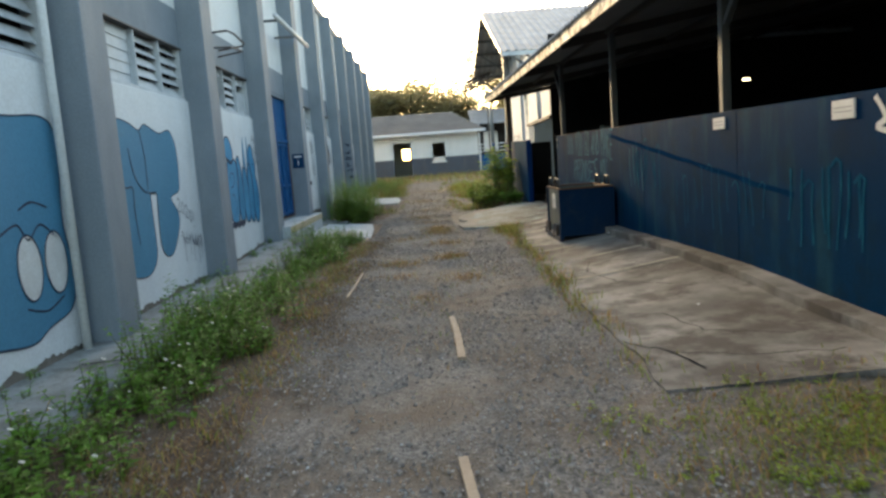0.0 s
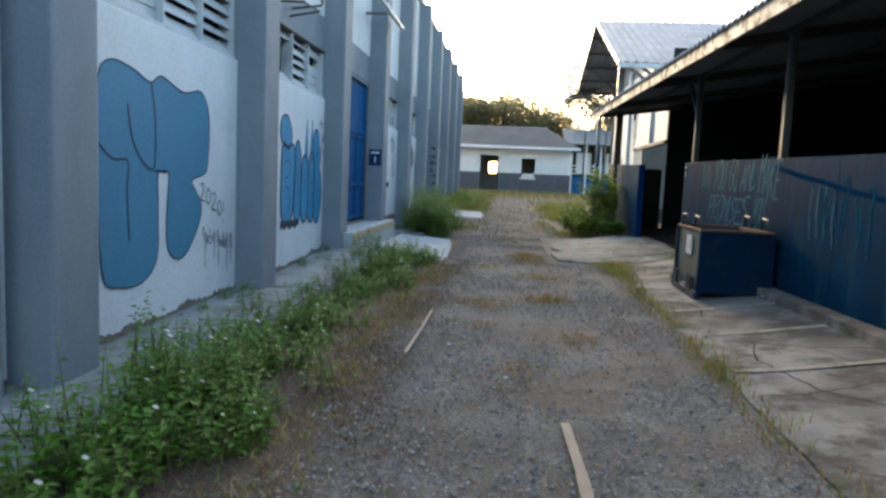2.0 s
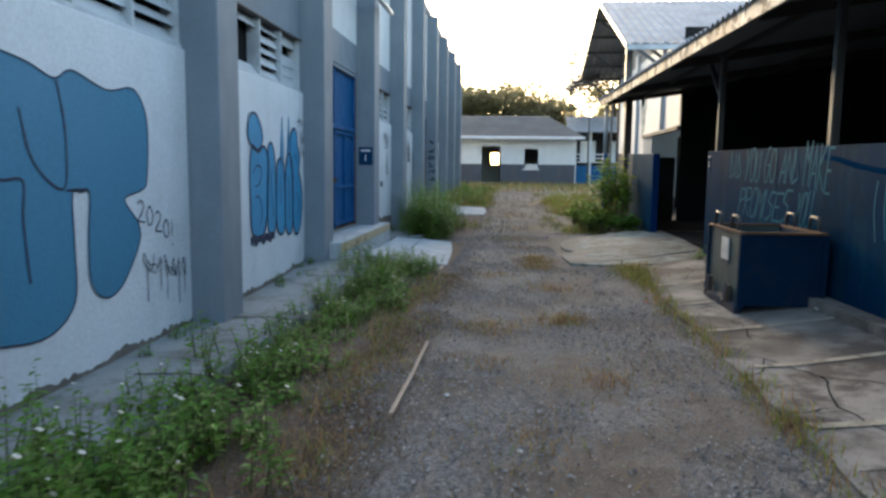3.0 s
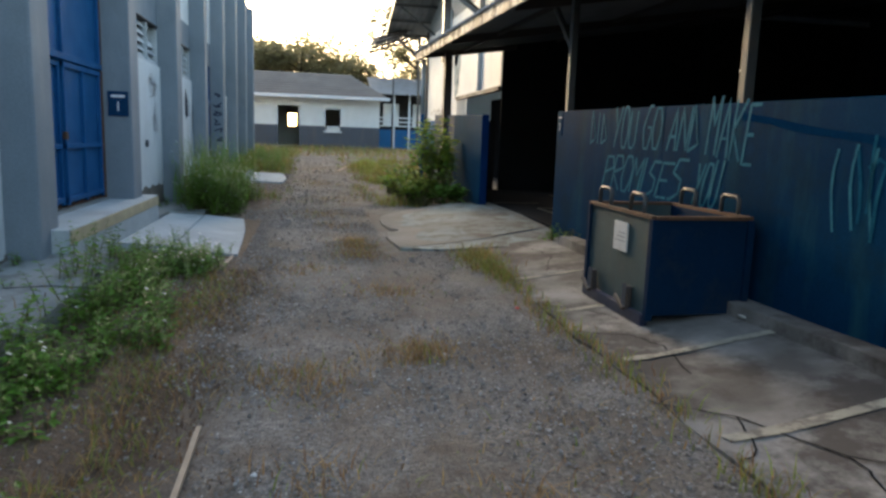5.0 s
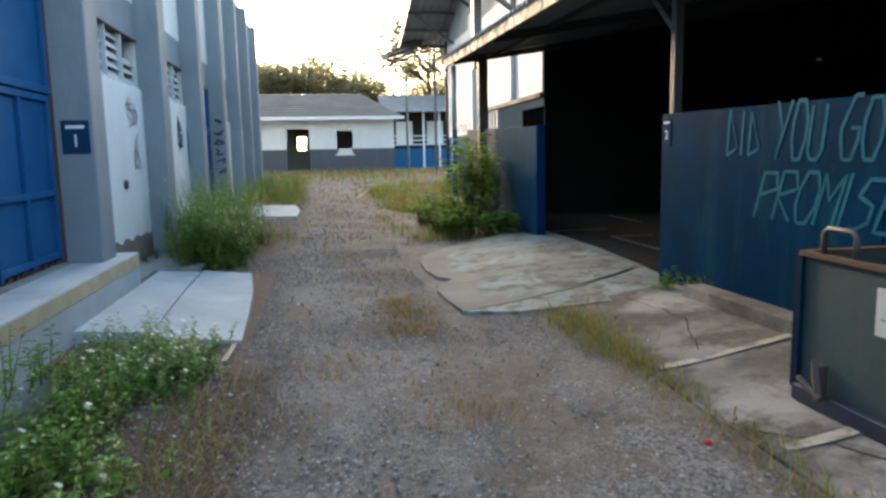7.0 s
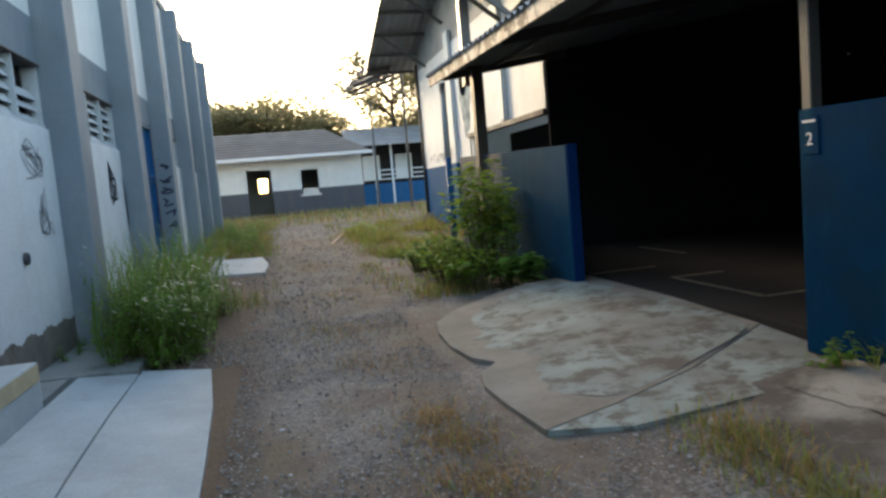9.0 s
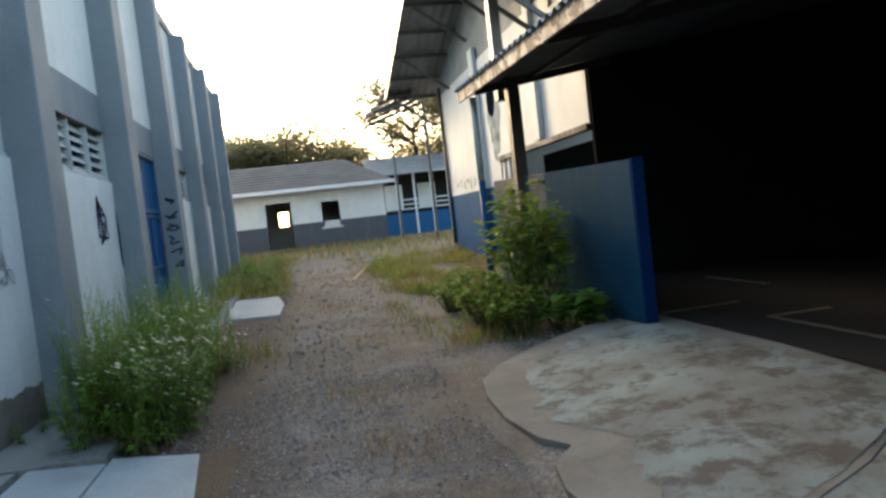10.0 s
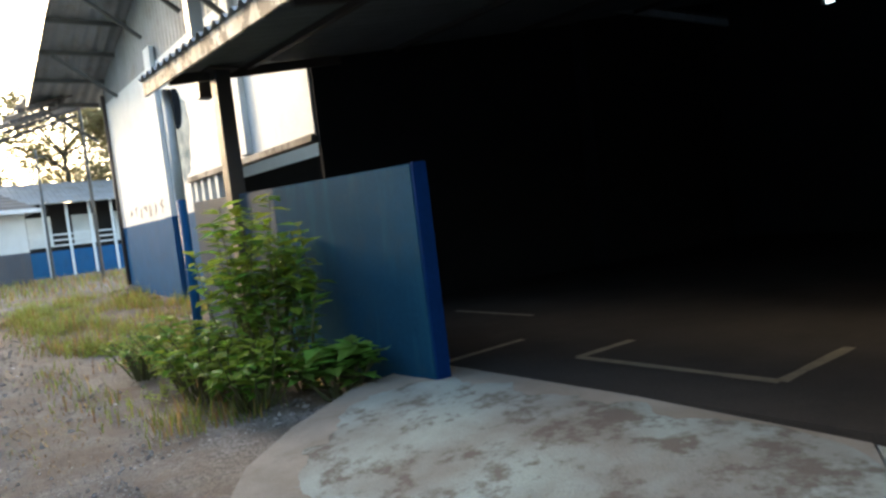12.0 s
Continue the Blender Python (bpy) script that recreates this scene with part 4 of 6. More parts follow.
tagged(wall_with_openings(None, 22.03, 22.39, 9.0, 13, -0.1, 5.0, [(9.82, 10.22, 3.16, 3.26)], SHADE_AND_CRACK, "wall_north"), "shed end wall with inner shade in its colour and a bright slit", "wall", kind="structure")
# Added behind the gate, unseen, to stop low sun reaching the shed floor.
tagged(part("sun_blocker", box(B(), 2.78, 4.0, 22.7, 22.8, -0.1, 1.78), SHADE_AND_CRACK), "unseen low wall added to keep sun off the shed floor", "wall", kind="structure")
HOLES = [(-1.98, -0.92, 0.3, 2.72), (0.38, 1.15, 1.5, 2.6)]
wall_with_openings(house, 43.0, 43.2, HW0, HW1, 1.74, 3.2, HOLES, WHITE, "front_wall", "white plaster front wall")
wall_with_openings(house, 42.99, 43.2, HW0, HW1, HB, 1.74, HOLES, HOUSE_DADO, "front_dado", "dark blue dado")
part("window_sill", box(B(), 0.3, 1.22, 42.9, 43.0, 1.42, 1.5), WHITE, house)
part("window_board", box(B(), 0.45, 1.1, 43.02, 43.05, 1.5, 1.75), PAPER, house)
wall_with_openings(house, 47.8, 48.0, HW0, HW1, HB, 3.2, [(-1.62, -1.12, 1.75, 2.45)], WHITE, "rear_wall")
part("side_wall", box(B(), HW1 - 0.2, HW1, 43.2, 47.8, HB, 3.2), WHITE, house)
# Room walls coloured near black so door and window look unlit.
part("inner_wall", box(B(), -0.75, -0.65, 43.2, 47.8, HB, 3.2), SHADE_AND_CRACK, house)
part("inner_wall", box(B(), -2.3, -2.2, 43.2, 47.8, HB, 3.2), SHADE_AND_CRACK, house)
part("fascia", box(B(), HW0 - 0.5, HW1 + 0.45, 42.28, 42.33, 3.1, 3.24), SIGN_WHITE, house)
bm = B()
rp = [bm.verts.new(p) for p in ((HW0 - 0.5, 42.3, 3.2), (HW1 + 0.45, 42.3, 3.2), (HW1 + 0.45, 48.7, 3.2), (HW0 - 0.5, 48.7, 3.2), (HW0 + 2, 45.5, 4.55), (HW1 - 1.4, 45.5, 4.55))]
for q in ((0, 1, 5, 4), (1, 2, 5), (2, 3, 4, 5), (3, 0, 4), (3, 2, 1, 0)):
    bm.faces.new([rp[i] for i in q])
part("roof", bm, ROOF_TILE, house, "brown weathered hipped roof")
for i in range(9):
    t_ = (i + 1) / 10
    part("roof_course", beam(B(), (HW0 - 0.5 + 2.5 * t_, 42.3 + 3.2 * t_, 3.215 + 1.35 * t_), (HW1 + 0.45 - 1.85 * t_, 42.3 + 3.2 * t_, 3.215 + 1.35 * t_), 0.02, 0.05), ROOF_TILE, house)
part("porch_slab", box(B(), -2.4, -0.5, 42.2, 43.0, 0.3, 0.72), CONCRETE, house)

lodge = thing("veranda_house", (7, 50, 0.6), "blue and white veranda house with white railings", "house", kind="structure")
# Veranda shade is put into this wall's near-black colour.
part("back_wall", box(B(), 3.6, 14, 51.6, 51.8, 0.4, 4.0), SHADE_AND_CRACK, lodge)
part("dado", box(B(), 3.6, 14, 49.95, 50.05, 0.4, 1.75), WALL_BLUE, lodge, "blue painted veranda wall")
for i in range(9):
    x = 3.7 + i * 0.95
    part("veranda_post", box(B(), x, x + 0.1, 49.9, 50.0, 0.5, 3.9), WHITE, lodge)
for z in (1.95, 2.2, 2.45):
    part("railing", box(B(), 3.6, 14, 49.93, 49.97, z, z + 0.06), WHITE, lodge)
for i in range(4):
    part("window_frame", box(B(), 4.2 + i * 1.9, 5.2 + i * 1.9, 51.55, 51.6, 2.0, 3.4), WHITE, lodge)
bm = B()
prism(bm, [(49.2, 3.85), (52.5, 5.0), (52.5, 5.06), (49.2, 3.91)], "x", 3.2, 15)
part("roof", bm, SHEET, lodge, "grey corrugated metal roof")
for i in range(50):
    part("roof_rib", beam(B(), (3.3 + i * 0.23, 49.2, 3.92), (3.3 + i * 0.23, 52.5, 5.07), 0.05, 0.03), SHEET, lodge)


# ---- paintings and writing on the warehouse wall ----
def painted(x, outline, mat, parent, name="painted_shape", thick=0.003):
    """A flat coat of paint on a wall that faces east, from an outline in (y, z)."""
    bm = B()
    prism(bm, outline, "x", x, x + thick)
    bmesh.ops.triangulate(bm, faces=[f for f in bm.faces if len(f.verts) > 4])
    return part(name, bm, mat, parent)


def stroke(bm, pts, width, place, lift=0.0):
    """A brush line through (u, v) points; place turns (u, v) into the world."""
    prev = None
    for i, p in enumerate(pts):
        a, b = Vector(pts[max(i - 1, 0)]), Vector(pts[min(i + 1, len(pts) - 1)])
        d = (b - a)
        d = d.normalized() if d.length > 1e-6 else Vector((1, 0))
        s = Vector((-d.y, d.x)) * width / 2 * (1 + 0.25 * noise.noise((p[0] * 9, p[1] * 9, 2)))
        cur = [bm.verts.new(place(p[0] + s.x, p[1] + s.y)), bm.verts.new(place(p[0] - s.x, p[1] - s.y))]
        if prev:
            bm.faces.new((prev[0], prev[1], cur[1], cur[0]))
        prev = cur
    return bm


MX = WX + 0.032
east = lambda y, z: (MX + 0.0065, y, z)

mural = thing("wall_mural", (MX, 5.3, 0.3), "rounded blue mural shape with two white ovals on the white wall", "mural")
outer = smooth_loop([(4.35, 1.75), (4.7, 1.90), (5.5, 1.88), (6.02, 1.90), (6.18, 1.72), (6.12, 1.1), (6.2, 0.7), (6.1, 0.42), (5.75, 0.33), (5.5, 0.26), (5.0, 0.33), (4.5, 0.36), (4.3, 0.8)])
painted(MX, outer, MURAL, mural, "blue_field")
part("outline", stroke(B(), outer + outer[:1], 0.013, east), INK, mural)
for cy, cz in ((5.60, 0.80), (5.95, 0.80)):
    oval = [(cy + 0.15 * math.cos(a), cz + 0.24 * math.sin(a)) for a in np.linspace(0, 2 * math.pi, 24, endpoint=False)]
    painted(MX + 0.0035, oval, PAPER, mural, "white_oval")
    part("oval_outline", stroke(B(), oval + oval[:1], 0.014, lambda y, z: (MX + 0.0095, y, z)), INK, mural)
for pts in ([(5.55, 1.22), (5.72, 1.27), (5.92, 1.22)], [(5.2, 1.02), (5.5, 1.12), (5.62, 1.0), (5.8, 1.10), (6.0, 0.98)], [(5.5, 0.52), (5.75, 0.46), (6.0, 0.53)]):
    part("drawn_line", stroke(B(), smooth_loop(pts, 6, False), 0.016, east), INK, mural)

mural = thing("wall_mural", (MX, 8, 0.4), "large rounded steel-blue mural shape on the peeling white wall", "mural")
outer = smooth_loop([(7.14, 1.85), (7.28, 1.97), (7.55, 1.95), (7.78, 1.89), (7.95, 1.955), (8.3, 1.88), (8.62, 1.92), (8.78, 1.72), (8.76, 1.32), (8.68, 1.23), (8.46, 1.17), (8.62, 1.0), (8.62, 0.85), (8.40, 0.60),
                     (8.2, 0.545), (8.05, 0.66), (8.04, 0.95), (8.07, 1.22), (7.98, 1.235), (7.90, 1.22), (7.90, 0.9), (7.88, 0.58), (7.66, 0.43), (7.35, 0.44), (7.18, 0.53), (7.12, 1.0), (7.11, 1.45)])
painted(MX, outer, MURAL, mural, "blue_field")
part("outline", stroke(B(), outer + outer[:1], 0.011, east), INK, mural)
for pts in ([(7.80, 1.88), (7.86, 1.6), (7.84, 1.28), (7.7, 1.3), (7.55, 1.45), (7.48, 1.7)], [(7.12, 1.42), (7.3, 1.32), (7.48, 1.31), (7.47, 1.1), (7.5, 0.75)], [(7.84, 1.25), (8.05, 1.25)]):
    part("drawn_line", stroke(B(), smooth_loop(pts, 6, False), 0.016, east), INK, mural)

mural = thing("bubble_graffiti", (MX, 11.6, 0.6), "bright blue bubble-shaped graffiti on the white wall", "graffiti")
BUBBLES = ([(10.72, 1.2), (10.74, 0.78), (10.9, 0.68), (11.08, 0.70), (11.2, 0.92), (11.22, 1.25), (11.26, 1.48), (11.12, 1.62), (10.95, 1.55), (10.8, 1.62), (10.73, 1.45)],
           [(11.2, 1.0), (11.22, 0.74), (11.34, 0.68), (11.46, 0.75), (11.48, 1.1), (11.45, 1.5), (11.36, 1.66), (11.25, 1.6), (11.24, 1.3)],
           [(11.48, 0.9), (11.54, 0.68), (11.68, 0.65), (11.78, 0.76), (11.78, 1.1), (11.74, 1.42), (11.62, 1.5), (11.52, 1.4)],
           [(11.78, 0.85), (11.84, 0.66), (11.98, 0.63), (12.06, 0.78), (12.06, 1.15), (12.02, 1.45), (11.93, 1.56), (11.82, 1.42)],
           [(12.06, 0.8), (12.14, 0.62), (12.28, 0.62), (12.40, 0.8), (12.43, 1.05), (12.37, 1.25), (12.30, 1.36), (12.35, 1.52), (12.27, 1.66), (12.24, 1.8), (12.12, 1.86), (12.0, 1.76), (12.0, 1.55), (12.07, 1.38), (12.08, 1.1)],
           [(10.68, 1.78), (10.76, 1.92), (10.92, 1.93), (11.06, 1.8), (11.08, 1.66), (10.96, 1.58), (10.8, 1.6), (10.7, 1.68)])
for i, pts in enumerate(BUBBLES):
    outer = smooth_loop(pts, 5)
    painted(MX + 0.0009 * (i % 3), outer, MURAL_BRIGHT, mural, "bubble")
    part("outline", stroke(B(), outer + outer[:1], 0.026, lambda y, z: (MX + 0.0075, y, z)), INK, mural)
for pts in ([(10.78, 1.34), (10.92, 1.42), (11.05, 1.36), (10.98, 1.24), (10.84, 1.2)], [(10.86, 1.1), (10.98, 1.08), (11.04, 0.92), (10.96, 0.78)], [(12.12, 1.5), (12.2, 1.56), (12.22, 1.44)], [(12.2, 1.1), (12.28, 1.0), (12.26, 0.84)],
            [(11.32, 1.4), (11.34, 1.1), (11.38, 0.86)], [(11.62, 1.3), (11.64, 1.0)], [(11.9, 1.3), (11.94, 1.0), (11.92, 0.8)]):
    part("inner_line", stroke(B(), smooth_loop(pts, 5, False), 0.014, lambda y, z: (MX + 0.0085, y, z)), INK, mural)
for c, h in ((11.7, 1.96), (11.93, 1.98)):
    part("spike", prism(B(), [(c - 0.07, 1.42), (c + 0.05, 1.40), (c + 0.02, h)], "x", MX, MX + 0.006), MURAL_BRIGHT, mural)
    part("spike_outline", stroke(B(), [(c - 0.07, 1.42), (c + 0.02, h), (c + 0.05, 1.40)], 0.014, lambda y, z: (MX + 0.0095, y, z)), INK, mural)
part("under_shade", stroke(B(), [(10.72 + 0.07 * k, 0.65 + 0.025 * math.sin(k * 2.2)) for k in range(11)], 0.08, lambda y, z: (MX + 0.005, y, z)), INK, mural)


def scribble(y, z, w, h, seed, mat=PENCIL, x=MX, width=0.014, name="wall_scribble", loops=3, face="east"):
    """Loose looping lines nobody can read."""
    r = random.Random(seed)
    t = thing(name, (x, y, z), "thin dark looping graffiti lines on the wall", "graffiti", "scribbles on the wall")
    for k in range(loops):
        pts = [(y + w * (r.random() - 0.5), z + h * (r.random() - 0.5)) for _ in range(7)]
        place = (lambda u, v: (x + 0.0065, u, v)) if face == "east" else (lambda u, v: (x + (u - y), y, v))
        part("line", stroke(B(), smooth_loop(pts, 6, False), width, place), mat, t)
    return t


def hand_text(strokes, y, z, size, lean, name, label, width=0.011):
    """Thin handwriting on the east wall: each stroke is points on a unit cell, shifted along the line."""
    t = thing(name, (MX, y, z), label, "graffiti", "handwriting on the wall")
    for dy, dz, pts in strokes:
        uv = [(y + size * (dy + p), z + size * (dz + q) - lean * size * (dy + p)) for p, q in pts]
        part("line", stroke(B(), smooth_loop(uv, 5, False), width, east), INK, t)
    return t


TWO = [(0.0, 0.8), (0.25, 1.0), (0.5, 0.8), (0.3, 0.4), (0.0, 0.0), (0.6, 0.05)]
NIL = [(0.3, 1.0), (0.02, 0.6), (0.15, 0.1), (0.45, 0.2), (0.55, 0.7), (0.3, 1.0)]
hand_text([(0.0, 0.1, TWO), (0.75, 0.0, NIL), (1.55, -0.1, TWO), (2.3, -0.35, NIL), (3.1, -0.4, [(0.1, 1.1), (0.05, 0.3)]), (3.1, -0.6, [(0.05, 0.1), (0.08, 0.0)])], 8.62, 1.0, 0.15, 0.25,
          "wall_date", "thin black handwritten 2020 on the white wall")
hw = random.Random(9)
loops = []
for i in range(7):
    q = [(0.9 * hw.random() - 0.1, 1.3 * hw.random() - 0.2) for _ in range(5)]
    loops.append((0.75 * i, 0.0, q))
for i in (0, 2, 3, 5, 6):
    loops.append((0.75 * i + 0.3, -1.0, [(0.0, 1.2), (0.03, 0.5), (0.0, -0.9 * hw.random())]))
hand_text(loops, 8.68, 0.66, 0.125, 0.2, "wall_tag", "thin black unreadable tag with runs on the white wall", 0.009)
loops = [(0.7 * i % 2.1, -1.2 * (i // 3), [(0.7 * hw.random(), 1.1 * hw.random()) for _ in range(5)]) for i in range(9)]
hand_text(loops, 12.28, 1.9, 0.13, 0.3, "wall_tag", "thin black unreadable tag beside the blue graffiti", 0.011)
for y, z, w, h, s in ((18.15, 1.95, 0.6, 0.5, 6), (18.3, 1.5, 0.35, 0.5, 7)):
    scribble(y, z, w, h, s, width=0.014)
scribble(21.2, 1.8, 0.4, 0.6, 8, INK, width=0.035)
scribble(21.9, 1.5, 0.12, 0.9, 18, INK, width=0.03)
# black tag on the south face of the sixth pilaster
tag_y = FIRST + PITCH * 6 - PW - 0.004
tg = thing("black_tag", (-2.65, tag_y, 1.5), "black sprayed tag on a grey pilaster", "graffiti")
tr_ = random.Random(21)
for i in range(6):
    z = 2.2 - i * 0.22
    pts = [(-2.76 + 0.22 * tr_.random(), z + 0.16 * (tr_.random() - 0.5)) for _ in range(5)]
    part("line", stroke(B(), smooth_loop(pts, 5, False), 0.035, lambda u, v: (u, tag_y, v)), INK, tg)

# hole and outlet in the white wall
out_ = thing("wall_outlet", (WX + 0.03, 17.62, 1.1), "small dark round outlet in the white wall", "outlet")
part("ring", tube(B(), [(WX + 0.02, 17.62, 1.1), (WX + 0.06, 17.62, 1.1)], 0.055, 12), STEEL, out_)
# Ink-dark disc on the ring, coloured like the shade in a hole.
part("mouth_shade", tube(B(), [(WX + 0.055, 17.62, 1.1), (WX + 0.064, 17.62, 1.1)], 0.04, 12), INK, out_)


# ---- signs ----
def number_text(name, body, size, m, mat, parent):
    cu = bpy.data.curves.new(name, 'FONT')
    cu.body, cu.size, cu.align_x, cu.align_y, cu.extrude = body, size, 'CENTER', 'CENTER', 0.001
    cu.materials.append(mat)
    ob = new(name, cu)
    ob.parent = parent
    ob.matrix_basis = Matrix.Translation(-place_of(parent)) @ m
    return ob


sy = FIRST + PITCH * 3 - PW
sign = thing("gate_sign", (-2.65, sy, 1.47), "dark blue gate sign with white number 1", "sign")
part("plate", soft(box(B(), -2.77, -2.53, sy - 0.016, sy + 0.002, 1.46, 1.76), 0.003, 1), SIGN_BLUE, sign)
number_text("digit", "1", 0.16, pose(-2.65, sy - 0.018, 1.57, 90, 0, 0), SIGN_WHITE, sign)
part("caption_bar", box(B(), -2.73, -2.57, sy - 0.019, sy - 0.016, 1.685, 1.715), SIGN_WHITE, sign)

bx15 = bar_x(14.85)
sign = thing("gate_sign", (bx15, 14.83, 1.4), "dark blue gate sign with white number 2", "sign")
part("plate", soft(box(B(), bx15 - 0.006, bx15 + 0.004, 14.80, 14.955, 1.42, 1.67), 0.003, 1), BLUE, sign)
number_text("digit", "2", 0.115, pose(bx15 - 0.0085, 14.875, 1.52, 90, 0, -90), SIGN_WHITE, sign)
part("caption_bar", box(B(), bx15 - 0.0085, bx15 - 0.006, 14.82, 14.935, 1.63, 1.645), SIGN_WHITE, sign)

# ---- sprayed words on the barrier ----
# strokes on a 4 x 6 cell: pairs of digits are points, a bar lifts the can
LETTERS = {"D": "0006 41 00|0641", "I": "1016|", "Y": "0623 1046|", "O": "10 02 04 16 36 44 42 30 10", "U": "06 01 10 30 41 46", "G": "46 26 03 02 10 30 42 43 23",
           "A": "00 26 40|0232", "N": "00 06 40 46", "M": "00 06 23 46 40", "K": "00 06|46 03 40", "E": "46 06 00 40|0333", "P": "00 06 36 44 03", "R": "00 06 36 44 03 40", "S": "46 16 04 33 31 10 00"}
words = thing("sprayed_words", (bar_x(12.5), 12.5, 0.7), "turquoise sprayed handwriting reading did you go and make promises you", "graffiti")


def spray(text, y0, z0, w, h, gap, slant, drop=0.0):
    """Hand-sprayed capitals along the barrier, running south."""
    cu = 0.0
    for ch in text:
        if ch == " ":
            cu += gap * 1.3
            continue
        width = w * (0.5 if ch == "I" else 1.0) * rng.uniform(0.9, 1.1)
        hh = h * rng.uniform(0.92, 1.1)
        bm = B()
        for line in LETTERS[ch].replace(" ", "").split("|"):
            pts = [(int(line[i]) / 4, int(line[i + 1]) / 6) for i in range(0, len(line) - 1, 2)]
            if len(pts) < 2:
                continue
            uv = [(y0 - cu - width * p + slant * q * -1 + 0.01 * noise.noise((p * 3, q * 3, cu)), z0 - drop * cu + hh * q) for p, q in pts]
            fine = []
            for a, b in zip(uv, uv[1:]):
                fine += [(a[0] + (b[0] - a[0]) * k / 4, a[1] + (b[1] - a[1]) * k / 4) for k in range(4)]
            fine.append(uv[-1])
            stroke(bm, fine, 0.027, lambda y, z: (bar_x(y) - 0.0035, y, z))
        part("letter", bm, SPRAY, words)
        cu += width + gap * 0.38


spray("DID", 13.92, 1.33, 0.13, 0.34, 0.10, 0.03)
spray("YOU", 13.36, 1.30, 0.145, 0.38, 0.09, 0.05)
spray("GO", 12.72, 1.30, 0.15, 0.38, 0.09, 0.05)
spray("AND", 12.26, 1.29, 0.135, 0.40, 0.09, 0.08)
spray("MAKE", 11.64, 1.27, 0.13, 0.46, 0.09, 0.06, 0.12)
spray("PROMISES", 13.55, 0.86, 0.18, 0.33, 0.07, 0.12)
spray("YOU", 11.80, 0.85, 0.10, 0.36, 0.07, 0.10)
for i, (y, z) in enumerate(((10.2, 1.35), (10.05, 1.38), (9.9, 1.36), (9.72, 1.3))):
    bm = B()
    pts = [(y + 0.03 * math.sin(k), z - 0.13 * k) for k in range(5)]
    stroke(bm, pts, 0.022, lambda y, z: (bar_x(y) - 0.0035, y, z))
    part("drip", bm, SPRAY, words, "faint paint run")

# long dark line and pale runs of paint along the barrier
DARK_BLUE_LINE = material("dark_blue_line", (0.002, 0.022, 0.06), (0.0015, 0.03, 0.08), 0.6, 3, 0.6, 60, 0.05, spec=0.0)
RUNS = material("faded_turquoise_runs", (0.012, 0.10, 0.15), (0.003, 0.045, 0.095), 0.6, 7, 0.7, 70, 0.0, spec=0.0)
sc_ = thing("sloping_dark_line", (bar_x(8.5), 8.5, 1.25), "long dark sloping line on the blue barrier", "scuff")
part("mark", stroke(B(), [(11.2 - 0.3 * k, 1.57 - 0.041 * k + 0.008 * math.sin(2 * k)) for k in range(18)], 0.05, lambda y, z: (bar_x(y) - 0.0025, y, z)), DARK_BLUE_LINE, sc_)
rr_ = random.Random(77)
for y0, y1, za, zb, n, nm in ((5.15, 6.15, 1.08, 0.5, 9, "tall"), (9.05, 10.15, 1.38, 0.75, 9, "tall"), (6.5, 8.7, 1.05, 0.45, 12, "faint"), (4.0, 5.0, 1.2, 0.5, 6, "tall")):
    run = thing("paint_runs", (bar_x(y0), (y0 + y1) / 2, za), "faded turquoise sprayed strokes with runs on the barrier", "graffiti", "sprayed strokes on the barrier")
    for k in range(n):
        y = y0 + (y1 - y0) * (k + rr_.random() * 0.8) / n
        top, low = za + rr_.uniform(-0.12, 0.06), zb + rr_.uniform(-0.05, 0.25)
        lean = rr_.uniform(-0.06, 0.06)
        pts = [(y + lean * q + 0.012 * math.sin(5 * q + k), top + (low - top) * q) for q in (0, 0.25, 0.5, 0.75, 1)]
        if k % 3 == 0:
            pts = [(y + 0.12, top - 0.03), (y + 0.05, top + 0.03)] + pts
        part("run", stroke(B(), pts, 0.026 if nm == "tall" else 0.018, lambda y, z: (bar_x(y) - 0.0035, y, z)), RUNS, run)
blot = thing("paint_patch", (bar_x(5.0), 5.0, 1.45), "chalky white torn patch on the blue barrier", "graffiti")
part("patch", stroke(B(), smooth_loop([(5.12, 1.56), (5.02, 1.42), (5.1, 1.36), (4.92, 1.33), (4.86, 1.44), (4.98, 1.47)], 5, False), 0.04, lambda y, z: (bar_x(y) - 0.0035, y, z)), PAPER, blot)

for y, z, w, h in ((7.4, 1.52, 0.26, 0.11), (5.45, 1.50, 0.26, 0.13)):
    nt_ = thing("paper_notice", (bar_x(y), y, z), "small torn white paper notice on the blue barrier", "notice", "notices on the barrier")
    part("sheet", box(B(), bar_x(y) - 0.012, bar_x(y) + 0.002, y - w / 2, y + w / 2, z - h / 2, z + h / 2), PAPER, nt_)
    for k in range(2):
        part("print_bar", box(B(), bar_x(y) - 0.014, bar_x(y) - 0.012, y - w * 0.4, y + w * 0.4, z - 0.02 + 0.03 * k, z - 0.012 + 0.03 * k), PENCIL, nt_)

